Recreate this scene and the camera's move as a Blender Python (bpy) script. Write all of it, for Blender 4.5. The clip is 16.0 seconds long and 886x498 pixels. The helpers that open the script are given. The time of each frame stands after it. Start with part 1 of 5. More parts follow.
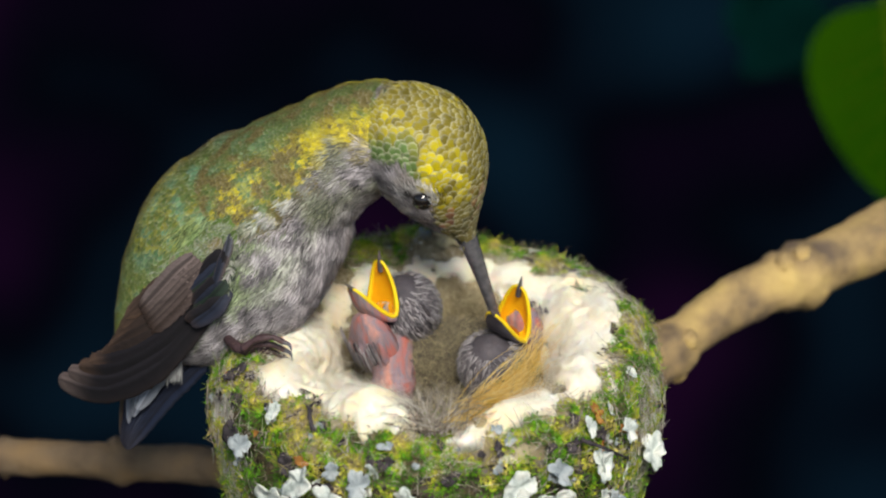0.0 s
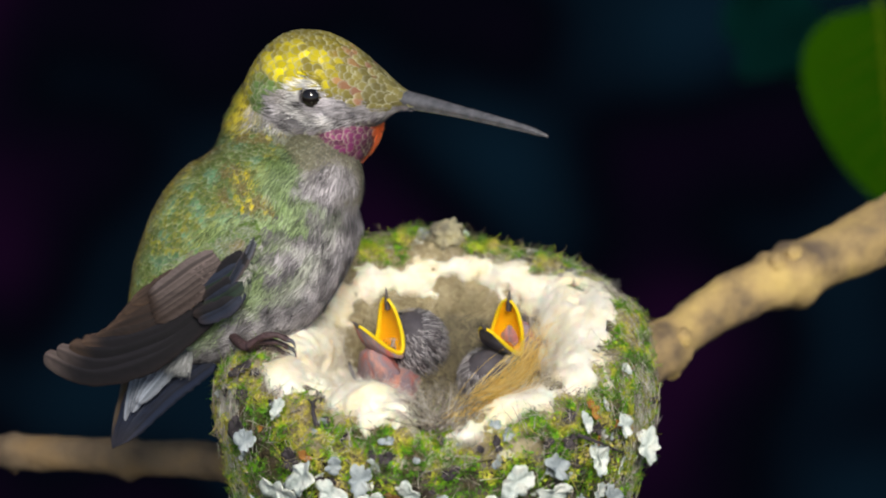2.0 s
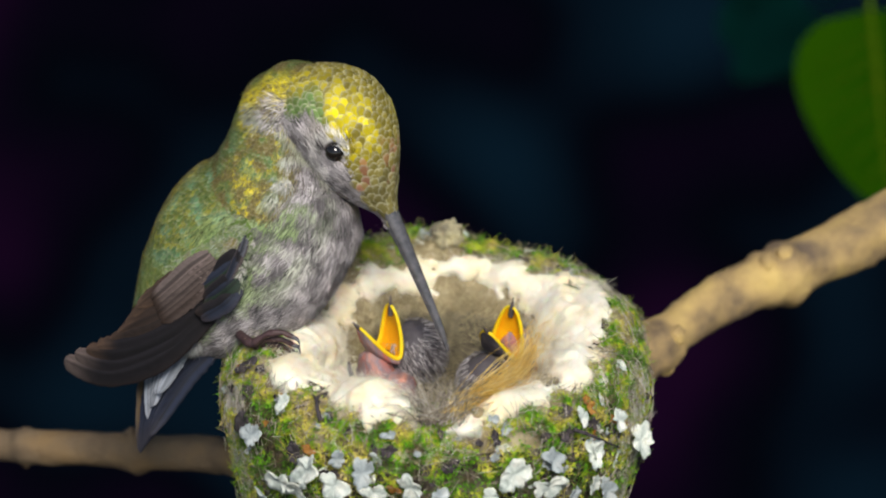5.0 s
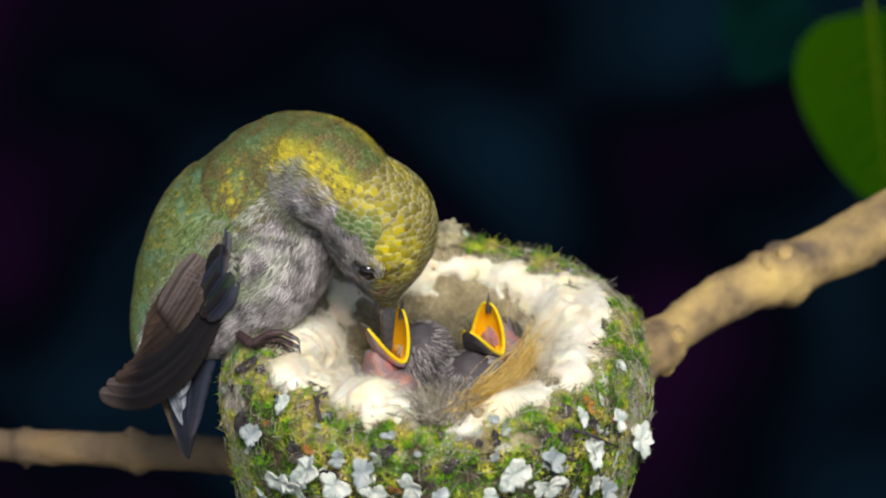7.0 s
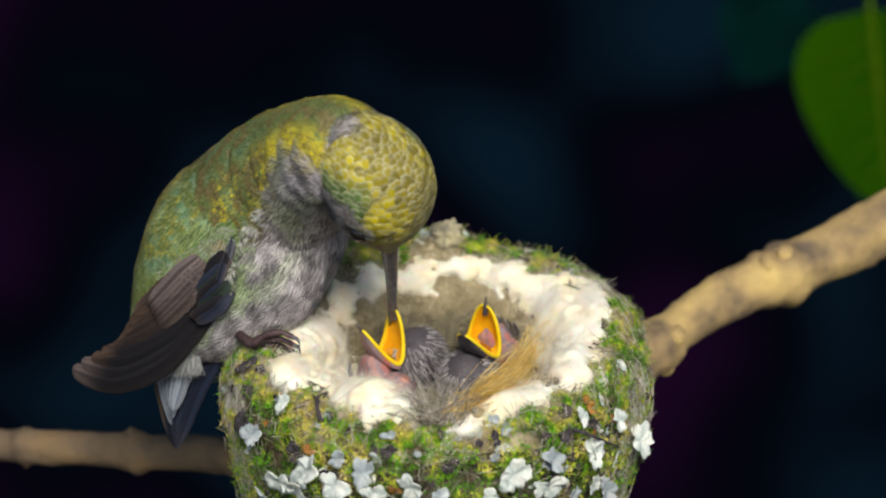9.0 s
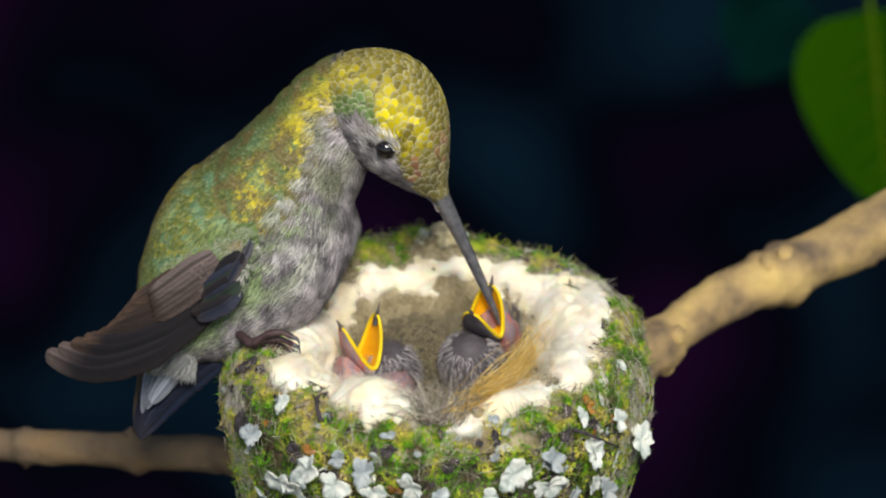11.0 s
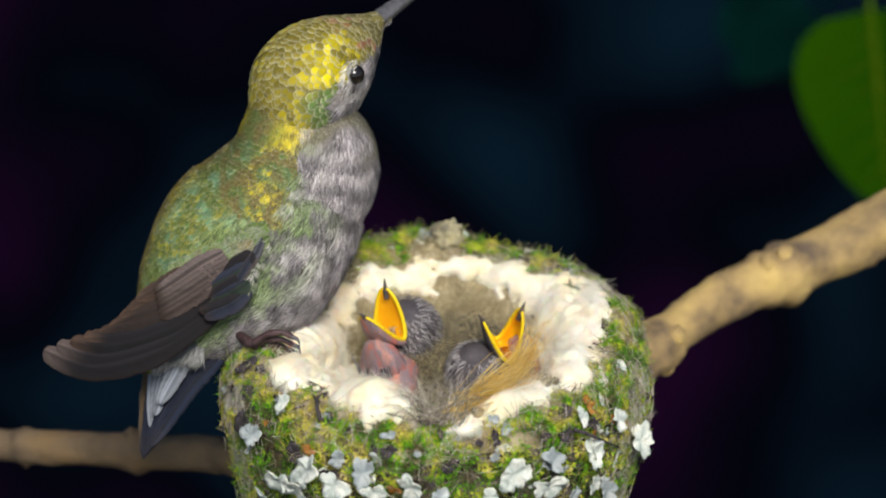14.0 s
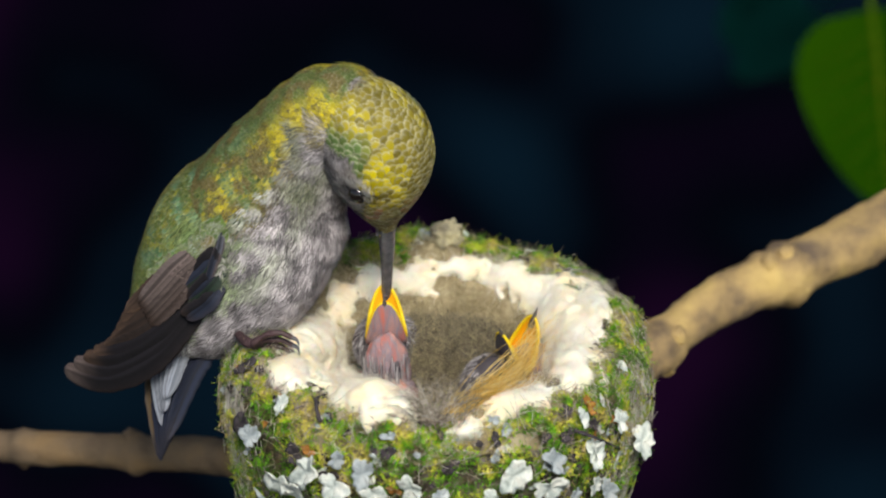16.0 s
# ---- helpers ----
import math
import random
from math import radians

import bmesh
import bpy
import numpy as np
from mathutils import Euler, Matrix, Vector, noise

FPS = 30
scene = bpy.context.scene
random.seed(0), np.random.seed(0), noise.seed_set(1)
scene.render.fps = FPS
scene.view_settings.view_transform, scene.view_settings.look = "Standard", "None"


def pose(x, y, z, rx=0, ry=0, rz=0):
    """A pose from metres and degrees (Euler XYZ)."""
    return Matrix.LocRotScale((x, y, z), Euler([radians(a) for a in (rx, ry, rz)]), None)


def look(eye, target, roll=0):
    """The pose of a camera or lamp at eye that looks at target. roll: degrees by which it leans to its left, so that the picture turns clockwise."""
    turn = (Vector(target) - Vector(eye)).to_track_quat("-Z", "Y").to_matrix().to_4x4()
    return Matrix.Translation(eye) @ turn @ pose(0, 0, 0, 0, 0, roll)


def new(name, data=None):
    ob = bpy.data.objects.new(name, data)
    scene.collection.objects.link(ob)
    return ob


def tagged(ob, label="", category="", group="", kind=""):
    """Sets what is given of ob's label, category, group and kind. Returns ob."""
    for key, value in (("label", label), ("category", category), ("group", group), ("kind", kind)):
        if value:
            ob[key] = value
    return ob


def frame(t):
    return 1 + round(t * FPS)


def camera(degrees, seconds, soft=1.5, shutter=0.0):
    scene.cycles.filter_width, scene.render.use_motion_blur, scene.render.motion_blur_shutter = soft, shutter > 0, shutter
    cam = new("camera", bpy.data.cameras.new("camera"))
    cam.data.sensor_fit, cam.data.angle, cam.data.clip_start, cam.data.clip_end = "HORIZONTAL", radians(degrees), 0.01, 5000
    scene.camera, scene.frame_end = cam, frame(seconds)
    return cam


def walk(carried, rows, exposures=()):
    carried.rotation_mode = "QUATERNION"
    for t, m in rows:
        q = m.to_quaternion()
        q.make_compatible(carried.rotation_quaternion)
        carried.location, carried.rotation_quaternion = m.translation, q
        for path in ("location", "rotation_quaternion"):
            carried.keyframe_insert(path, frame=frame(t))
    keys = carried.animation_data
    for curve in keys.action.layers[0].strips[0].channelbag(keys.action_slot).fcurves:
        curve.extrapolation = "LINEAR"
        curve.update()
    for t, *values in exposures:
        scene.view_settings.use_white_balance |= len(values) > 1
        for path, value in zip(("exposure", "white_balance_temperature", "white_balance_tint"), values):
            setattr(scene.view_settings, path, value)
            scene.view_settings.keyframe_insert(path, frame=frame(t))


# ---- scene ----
U = 7.517e-5                                   # the unit of the plan: 0.075 mm
TILT = radians(28)
RIGHT = Vector((1, 0, 0))
UP = Vector((0, math.sin(TILT), math.cos(TILT)))
VIEW = Vector((0, math.cos(TILT), -math.sin(TILT)))
TARGET = Vector((0.00143, 0.0047, 0.0089))
FAR = 0.48
EYE = TARGET - FAR * VIEW

cam = camera(14, 16.0, soft=2.1)
cam.data.dof.use_dof = True
cam.data.dof.focus_distance = 0.466
cam.data.dof.aperture_fstop = 24.0


def dolly(k):
    return look(TARGET - VIEW * (FAR / k), TARGET)


walk(cam, [(0, dolly(1.056)), (0.5, dolly(1.047)), (1.0, dolly(1.041)), (1.5, dolly(1.036)), (2.0, dolly(1.030)), (2.5, dolly(1.024)),
           (3.0, dolly(1.017)), (3.5, dolly(1.011)), (4.0, dolly(1.005)), (4.6, dolly(1.0)), (6.5, dolly(1.0)), (15.6, dolly(1.0)), (16.0, dolly(1.005))],
     exposures=[(0, 0.0), (16.0, 0.0)])

# ---- world and sun ----
SUN = Vector((0.12, -0.92, 0.95)).normalized()
world = bpy.data.worlds.new("sky")
scene.world = world
world.use_nodes = True
sky = world.node_tree.nodes.new("ShaderNodeTexSky")
sky.sky_type = "NISHITA"
sky.sun_disc = False
sky.sun_elevation = math.asin(SUN.z)
sky.sun_rotation = math.atan2(SUN.x, SUN.y)
world.node_tree.links.new(sky.outputs[0], world.node_tree.nodes["Background"].inputs[0])
world.node_tree.nodes["Background"].inputs[1].default_value = 0.09
lamp = bpy.data.lights.new("sun", "SUN")
lamp.energy, lamp.angle, lamp.color = 3.75, radians(18), (1.0, 0.932, 0.835)
sun = new("sun", lamp)
sun.matrix_world = look(SUN * 2, (0, 0, 0))


# ---- plan helpers ----
def place(x, y, d=0.0):
    """A place by its distance right, down and deep in the plan of the view."""
    k = (FAR + d * U) / FAR
    return EYE + VIEW * (FAR + d * U) + RIGHT * ((x - 784) * U * k) + UP * ((441 - y) * U * k)


def frame_of(a, tilt, spin):
    """Turn: the way a thing points in the view's plane, its lean to the viewer, its spin about its own axis, in degrees."""
    a, tilt, spin = radians(a), radians(tilt), radians(spin)
    f = Vector((math.cos(a) * math.cos(tilt), math.sin(a) * math.cos(tilt), math.sin(tilt)))
    u0 = Vector((-math.sin(a), math.cos(a), 0))
    r0 = f.cross(u0)
    u = u0 * math.cos(spin) + r0 * math.sin(spin)
    axes = Matrix((RIGHT, UP, -VIEW)).transposed()
    f, u = axes @ f, axes @ u
    return Matrix((f, u.cross(f), u)).transposed()


def aim(x, y, d, a, tilt, spin):
    return Matrix.Translation(place(x, y, d)) @ frame_of(a, tilt, spin).to_4x4()


# ---- materials ----
def material(name, rough=0.6, metallic=0.0):
    m = bpy.data.materials.new(name)
    m.use_nodes = True
    b = m.node_tree.nodes["Principled BSDF"]
    b.inputs["Roughness"].default_value = rough
    b.inputs["Metallic"].default_value = metallic
    return m, m.node_tree, b


def mix_noise(nt, colours, scale, detail=6, stops=None, island=False):
    """A colour ramp over a noise in object space, or over the pieces of a mesh."""
    ramp = nt.nodes.new("ShaderNodeValToRGB")
    if island:
        src = nt.nodes.new("ShaderNodeNewGeometry").outputs["Random Per Island"]
    else:
        tex = nt.nodes.new("ShaderNodeTexNoise")
        tex.inputs["Scale"].default_value = scale
        tex.inputs["Detail"].default_value = detail
        co = nt.nodes.new("ShaderNodeTexCoord")
        nt.links.new(co.outputs["Object"], tex.inputs["Vector"])
        src = tex.outputs["Fac"]
    nt.links.new(src, ramp.inputs[0])
    els = ramp.color_ramp.elements
    n = len(colours)
    stops = stops or [0.3 + 0.4 * i / max(n - 1, 1) for i in range(n)]
    while len(els) < n:
        els.new(0.5)
    for e, c, s in zip(els, colours, stops):
        e.position, e.color = s, (*c, 1)
    return ramp.outputs[0]


def add_bump(nt, b, scale, strength, distance, detail=8):
    tex = nt.nodes.new("ShaderNodeTexNoise")
    tex.inputs["Scale"].default_value = scale
    tex.inputs["Detail"].default_value = detail
    co = nt.nodes.new("ShaderNodeTexCoord")
    nt.links.new(co.outputs["Object"], tex.inputs["Vector"])
    bump = nt.nodes.new("ShaderNodeBump")
    bump.inputs["Strength"].default_value = strength
    bump.inputs["Distance"].default_value = distance
    nt.links.new(tex.outputs["Fac"], bump.inputs["Height"])
    nt.links.new(bump.outputs[0], b.inputs["Normal"])


def noisy(name, colours, scale, rough=0.7, bump=0.0, bscale=None, island=False, spec=0.3, stops=None, sub=0.0):
    m, nt, b = material(name, rough)
    nt.links.new(mix_noise(nt, colours, scale, island=island, stops=stops), b.inputs["Base Color"])
    b.inputs["Specular IOR Level"].default_value = spec
    if bump:
        add_bump(nt, b, bscale or scale * 3, 0.7, bump)
    if sub:
        b.inputs["Subsurface Weight"].default_value = sub
        b.inputs["Subsurface Radius"].default_value = (0.002, 0.001, 0.0006)
        b.inputs["Subsurface Scale"].default_value = 0.5
    return m


def plumage_material():
    """Feather colours come with the feathers; the share of shine comes with them too."""
    m, nt, b = material("plumage", 0.5)
    at = nt.nodes.new("ShaderNodeAttribute")
    at.attribute_name = "tint"
    geo = nt.nodes.new("ShaderNodeNewGeometry")
    hsv = nt.nodes.new("ShaderNodeHueSaturation")
    mr = nt.nodes.new("ShaderNodeMapRange")
    mr.inputs["To Min"].default_value, mr.inputs["To Max"].default_value = 0.65, 1.3
    nt.links.new(geo.outputs["Random Per Island"], mr.inputs["Value"])
    nt.links.new(mr.outputs[0], hsv.inputs["Value"])
    nt.links.new(at.outputs["Color"], hsv.inputs["Color"])
    nt.links.new(hsv.outputs[0], b.inputs["Base Color"])
    nt.links.new(at.outputs["Alpha"], b.inputs["Metallic"])
    r = nt.nodes.new("ShaderNodeMapRange")
    r.inputs["To Min"].default_value, r.inputs["To Max"].default_value = 0.72, 0.30
    nt.links.new(at.outputs["Alpha"], r.inputs["Value"])
    nt.links.new(r.outputs[0], b.inputs["Roughness"])
    b.inputs["Specular IOR Level"].default_value = 0.25
    return m


def moss_material():
    """Greens that change from leaf to leaf and from patch to patch."""
    m, nt, b = material("moss", 0.6)
    geo = nt.nodes.new("ShaderNodeNewGeometry")
    co = nt.nodes.new("ShaderNodeTexCoord")
    tex = nt.nodes.new("ShaderNodeTexNoise")
    tex.inputs["Scale"].default_value, tex.inputs["Detail"].default_value = 330, 4
    nt.links.new(co.outputs["Object"], tex.inputs["Vector"])
    mr = nt.nodes.new("ShaderNodeMapRange")
    mr.inputs["From Min"].default_value, mr.inputs["From Max"].default_value = 0.3, 0.7
    nt.links.new(tex.outputs["Fac"], mr.inputs["Value"])
    mix = nt.nodes.new("ShaderNodeMix")
    mix.inputs[0].default_value = 0.84
    nt.links.new(geo.outputs["Random Per Island"], mix.inputs[2])
    nt.links.new(mr.outputs[0], mix.inputs[3])
    ramp = nt.nodes.new("ShaderNodeValToRGB")
    cols = [(0.12, 0.088, 0.048), (0.055, 0.15, 0.008), (0.15, 0.38, 0.010), (0.45, 0.50, 0.032), (0.70, 0.60, 0.13), (0.42, 0.34, 0.19)]
    for _ in range(4):
        ramp.color_ramp.elements.new(0.5)
    for e, c, s in zip(ramp.color_ramp.elements, cols, (0.10, 0.26, 0.43, 0.62, 0.79, 0.93)):
        e.position, e.color = s, (*c, 1)
    wide = nt.nodes.new("ShaderNodeTexNoise")
    wide.inputs["Scale"].default_value = 75
    nt.links.new(co.outputs["Object"], wide.inputs["Vector"])
    shift = nt.nodes.new("ShaderNodeMapRange")
    shift.inputs["From Min"].default_value, shift.inputs["From Max"].default_value = 0.35, 0.65
    shift.inputs["To Min"].default_value, shift.inputs["To Max"].default_value = -0.12, 0.18
    nt.links.new(wide.outputs["Fac"], shift.inputs["Value"])
    add = nt.nodes.new("ShaderNodeMath")
    nt.links.new(mix.outputs[0], add.inputs[0])
    nt.links.new(shift.outputs[0], add.inputs[1])
    nt.links.new(add.outputs[0], ramp.inputs[0])
    nt.links.new(ramp.outputs[0], b.inputs["Base Color"])
    b.inputs["Specular IOR Level"].default_value = 0.3
    return m


PLUMAGE = plumage_material()
BILL = noisy("bill_horn", [(0.065, 0.066, 0.074), (0.135, 0.132, 0.142)], 900, 0.26, 0.00004, 3000, spec=0.5)
EYEBALL = noisy("dark_eye", [(0.006, 0.005, 0.005), (0.012, 0.009, 0.008)], 400, 0.06, spec=0.7)
SCALY = noisy("foot_skin", [(0.030, 0.018, 0.020), (0.10, 0.058, 0.060)], 2500, 0.5, 0.00008, 5000)
FELT = noisy("nest_felt", [(0.030, 0.024, 0.018), (0.12, 0.10, 0.075), (0.30, 0.27, 0.24)], 350, 0.9, 0.0005, 1200)
DOWN = noisy("plant_down", [(0.90, 0.76, 0.46), (0.95, 0.89, 0.71), (0.96, 0.93, 0.83)], 150, 0.95, 0.00008, 1300, spec=0.05, sub=0.35)
DOWNHAIR = noisy("down_hair", [(0.80, 0.73, 0.58), (0.94, 0.91, 0.82)], 10, 0.9, island=True, spec=0.1, stops=[0, 1])
FLUFF = noisy("straw_fluff", [(0.22, 0.18, 0.10), (0.36, 0.30, 0.18), (0.58, 0.51, 0.33)], 240, 0.95, 0.0003, 1500, spec=0.1)
FLUFFHAIR = noisy("fluff_hair", [(0.15, 0.12, 0.07), (0.38, 0.32, 0.18), (0.72, 0.64, 0.41)], 10, 0.9, island=True, spec=0.1, stops=[0, 0.4, 1])
MOSS = moss_material()
LICHEN = noisy("lichen", [(0.24, 0.29, 0.26), (0.58, 0.64, 0.59), (0.78, 0.80, 0.72)], 560, 0.85, 0.0005, 2200, stops=[0.30, 0.47, 0.62])
LICHENGREY = noisy("grey_lichen", [(0.15, 0.18, 0.19), (0.38, 0.43, 0.44), (0.55, 0.58, 0.56)], 420, 0.85, 0.0003, 2500)
CHIP = noisy("bark_chip", [(0.25, 0.10, 0.02), (0.5, 0.25, 0.06)], 500, 0.7, 0.0001, 2500)
DEBRIS = noisy("dark_debris", [(0.02, 0.018, 0.02), (0.09, 0.075, 0.08)], 600, 0.8, 0.0003, 2000)
STRAW = noisy("golden_fibre", [(0.68, 0.42, 0.07), (0.90, 0.64, 0.18), (0.94, 0.78, 0.38)], 10, 0.5, island=True, stops=[0, 0.5, 1])
DRYFIBRE = noisy("dry_fibre", [(0.10, 0.08, 0.06), (0.34, 0.29, 0.22), (0.62, 0.58, 0.50)], 10, 0.7, island=True, stops=[0, 0.5, 1])
BUD = noisy("dry_bud", [(0.10, 0.09, 0.08), (0.30, 0.27, 0.17), (0.55, 0.50, 0.30)], 380, 0.85, 0.0004, 1500)
WEB = noisy("grey_webbing", [(0.36, 0.34, 0.28), (0.64, 0.60, 0.54), (0.84, 0.81, 0.75)], 10, 0.8, island=True, stops=[0, 0.5, 1])
# the left branch's shade is put into this darker copy of the bark
SHADEDBARK = noisy("shaded_bark", [(0.06, 0.045, 0.032), (0.14, 0.10, 0.06), (0.20, 0.13, 0.06)], 120, 0.85, 0.0009, 420)
BARK = noisy("branch_bark", [(0.13, 0.095, 0.065), (0.40, 0.28, 0.12), (0.58, 0.42, 0.15)], 150, 0.8, 0.0009, 420)
LEAF = noisy("green_leaf", [(0.005, 0.028, 0.0004), (0.014, 0.050, 0.0005)], 18, 0.85, 0.0003, 300, spec=0.0)
RIB = noisy("leaf_rib", [(0.03, 0.075, 0.002), (0.06, 0.09, 0.004)], 100, 0.8, spec=0.0)
# the far leaves' shade is put into this near-black teal
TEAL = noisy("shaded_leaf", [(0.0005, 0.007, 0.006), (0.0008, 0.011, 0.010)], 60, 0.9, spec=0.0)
CHICKSKIN = noisy("nestling_skin", [(0.055, 0.050, 0.060), (0.13, 0.115, 0.125)], 500, 0.6, 0.0002, 2200, sub=0.05)
PINKSKIN = noisy("pink_skin", [(0.56, 0.16, 0.11), (0.27, 0.22, 0.25), (0.60, 0.28, 0.21)], 700, 0.5, 0.0005, 1800, sub=0.25)
for node in [n for n in PINKSKIN.node_tree.nodes if n.type == "TEX_NOISE"]:
    link = node.inputs["Vector"].links[0]
    stretch = PINKSKIN.node_tree.nodes.new("ShaderNodeVectorMath")
    stretch.operation = "MULTIPLY"
    stretch.inputs[1].default_value = (0.22, 1.0, 1.0)   # wrinkles run along the neck
    PINKSKIN.node_tree.links.new(link.from_socket, stretch.inputs[0])
    PINKSKIN.node_tree.links.new(stretch.outputs[0], node.inputs["Vector"])
GAPE = noisy("orange_gape", [(0.86, 0.36, 0.004), (0.93, 0.50, 0.008)], 300, 0.45, 0.0001, 1500, sub=0.1)
THROAT = noisy("shaded_throat", [(0.20, 0.06, 0.003), (0.42, 0.13, 0.006)], 400, 0.5)
GAPERIM = noisy("yellow_gape_rim", [(0.92, 0.60, 0.006), (0.96, 0.72, 0.02)], 350, 0.5, sub=0.1)
CHICKBILL = noisy("nestling_bill", [(0.045, 0.040, 0.042), (0.15, 0.125, 0.115)], 500, 0.5)
SHEATH = noisy("feather_sheath", [(0.10, 0.095, 0.105), (0.30, 0.28, 0.29), (0.62, 0.59, 0.60)], 10, 0.6, island=True, stops=[0, 0.5, 1])
CHICKDOWN = noisy("nestling_down", [(0.085, 0.076, 0.062), (0.25, 0.22, 0.16), (0.66, 0.56, 0.30)], 10, 0.8, island=True, stops=[0, 0.5, 1])
BODYSKIN = noisy("nestling_back", [(0.075, 0.068, 0.058), (0.17, 0.15, 0.12)], 300, 0.8, 0.0003, 1500)
# litter is near black: the shade under the tree is in its colour
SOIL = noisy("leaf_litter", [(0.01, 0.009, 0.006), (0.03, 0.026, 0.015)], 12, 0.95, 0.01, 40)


# distant shade is painted as a weak blue and purple emission
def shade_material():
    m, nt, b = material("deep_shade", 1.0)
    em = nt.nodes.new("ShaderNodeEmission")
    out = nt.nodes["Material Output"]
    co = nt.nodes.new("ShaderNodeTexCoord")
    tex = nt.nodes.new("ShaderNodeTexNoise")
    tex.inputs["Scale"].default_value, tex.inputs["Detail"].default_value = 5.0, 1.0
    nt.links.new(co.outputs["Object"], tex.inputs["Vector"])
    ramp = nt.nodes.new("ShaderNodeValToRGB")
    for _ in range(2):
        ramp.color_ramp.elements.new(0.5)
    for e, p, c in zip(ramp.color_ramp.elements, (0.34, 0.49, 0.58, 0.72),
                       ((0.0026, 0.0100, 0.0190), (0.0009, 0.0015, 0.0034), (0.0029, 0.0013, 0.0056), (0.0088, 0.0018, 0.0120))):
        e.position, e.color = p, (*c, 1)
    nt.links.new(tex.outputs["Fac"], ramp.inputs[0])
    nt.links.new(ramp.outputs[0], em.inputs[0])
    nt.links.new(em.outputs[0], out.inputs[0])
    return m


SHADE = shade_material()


# ---- mesh helpers ----
def part(name, mesh, mat, parent=None, label=""):
    ob = new(name, mesh)
    if mat and not mesh.materials:
        mesh.materials.append(mat)
    if parent:
        ob.parent = parent
    if label:
        ob["label"] = label
    return ob


def raw(name, verts, faces, smooth=True):
    me = bpy.data.meshes.new(name)
    me.from_pydata(np.asarray(verts).tolist(), [], faces if isinstance(faces, list) else faces.tolist())
    if smooth:
        me.polygons.foreach_set("use_smooth", [True] * len(me.polygons))
    me.update()
    return me


def grid_faces(nu, nv, closed=False, at=0):
    i, j = np.meshgrid(np.arange(nu - 1), np.arange(nv if closed else nv - 1), indexing="ij")
    k = (j + 1) % nv
    return (np.stack([i * nv + j, i * nv + k, (i + 1) * nv + k, (i + 1) * nv + j], -1).reshape(-1, 4) + at)


def spline(keys, s):
    """Smooth curve through the rows of keys, at s from 0 to 1."""
    keys = np.asarray(keys, float)
    n = len(keys) - 1
    s = np.clip(np.asarray(s, float), 0, 1) * n
    i = np.minimum(s.astype(int), n - 1)
    f = (s - i)[..., None]
    p0, p1, p2, p3 = keys[np.maximum(i - 1, 0)], keys[i], keys[i + 1], keys[np.minimum(i + 2, n)]
    return 0.5 * (2 * p1 + (p2 - p0) * f + (2 * p0 - 5 * p1 + 4 * p2 - p3) * f ** 2 + (3 * p1 - p0 - 3 * p2 + p3) * f ** 3)


def unit(v):
    return v / np.maximum(np.linalg.norm(v, axis=-1, keepdims=True), 1e-12)


def tube(points, radii, sides=10, rough=0.0, seed=0):
    """A tapered, slightly uneven tube along a smooth curve, closed at both ends."""
    n = max(12, 6 * len(points))
    s = np.linspace(0, 1, n)
    c, r = spline(points, s), spline(np.asarray(radii, float)[:, None], s)[:, 0]
    t = unit(np.gradient(c, axis=0))
    ref = np.array([0.0, 0.0, 1.0]) if abs(t[0][2]) < 0.9 else np.array([1.0, 0, 0])
    a = unit(np.cross(t, ref))
    b = np.cross(t, a)
    th = np.linspace(0, 2 * np.pi, sides, endpoint=False)
    rng = np.random.default_rng(seed)
    rr = r[:, None] * (1 + rough * rng.standard_normal((n, sides)))
    v = c[:, None] + rr[..., None] * (np.cos(th)[None, :, None] * a[:, None] + np.sin(th)[None, :, None] * b[:, None])
    v = np.concatenate([v.reshape(-1, 3), c[:1], c[-1:]])
    f = grid_faces(n, sides, True).tolist()
    k = n * sides
    f += [[(j + 1) % sides, j, k] for j in range(sides)]
    f += [[k - sides + j, k - sides + (j + 1) % sides, k + 1] for j in range(sides)]
    return v, f


def strands(paths, widths):
    """Thin three-sided hairs: paths of shape (count, points, 3)."""
    n, m, _ = paths.shape
    t = unit(np.gradient(paths, axis=1))
    rng = np.random.default_rng(n)
    ref = unit(rng.standard_normal((n, 1, 3)))
    a = unit(np.cross(t, ref))
    b = np.cross(t, a)
    th = np.array([0, 2.1, 4.2])
    w = (np.asarray(widths)[:, None] * np.linspace(1, 0.25, m)[None])[..., None, None]
    v = paths[:, :, None] + w * (np.cos(th)[:, None] * a[:, :, None] + np.sin(th)[:, None] * b[:, :, None])
    base = grid_faces(m, 3, True)
    f = (base[None] + (np.arange(n) * m * 3)[:, None, None]).reshape(-1, 4)
    return v.reshape(-1, 3), f


def smooth01(x, a, b):
    t = np.clip((x - a) / (b - a), 0, 1)
    return t * t * (3 - 2 * t)


def cloud(p, scale, seed=0.0):
    """Noise from 0 to 1 for rows of points."""
    return np.array([0.5 + 0.5 * noise.noise(Vector((q[0] * scale + seed, q[1] * scale, q[2] * scale))) for q in p])


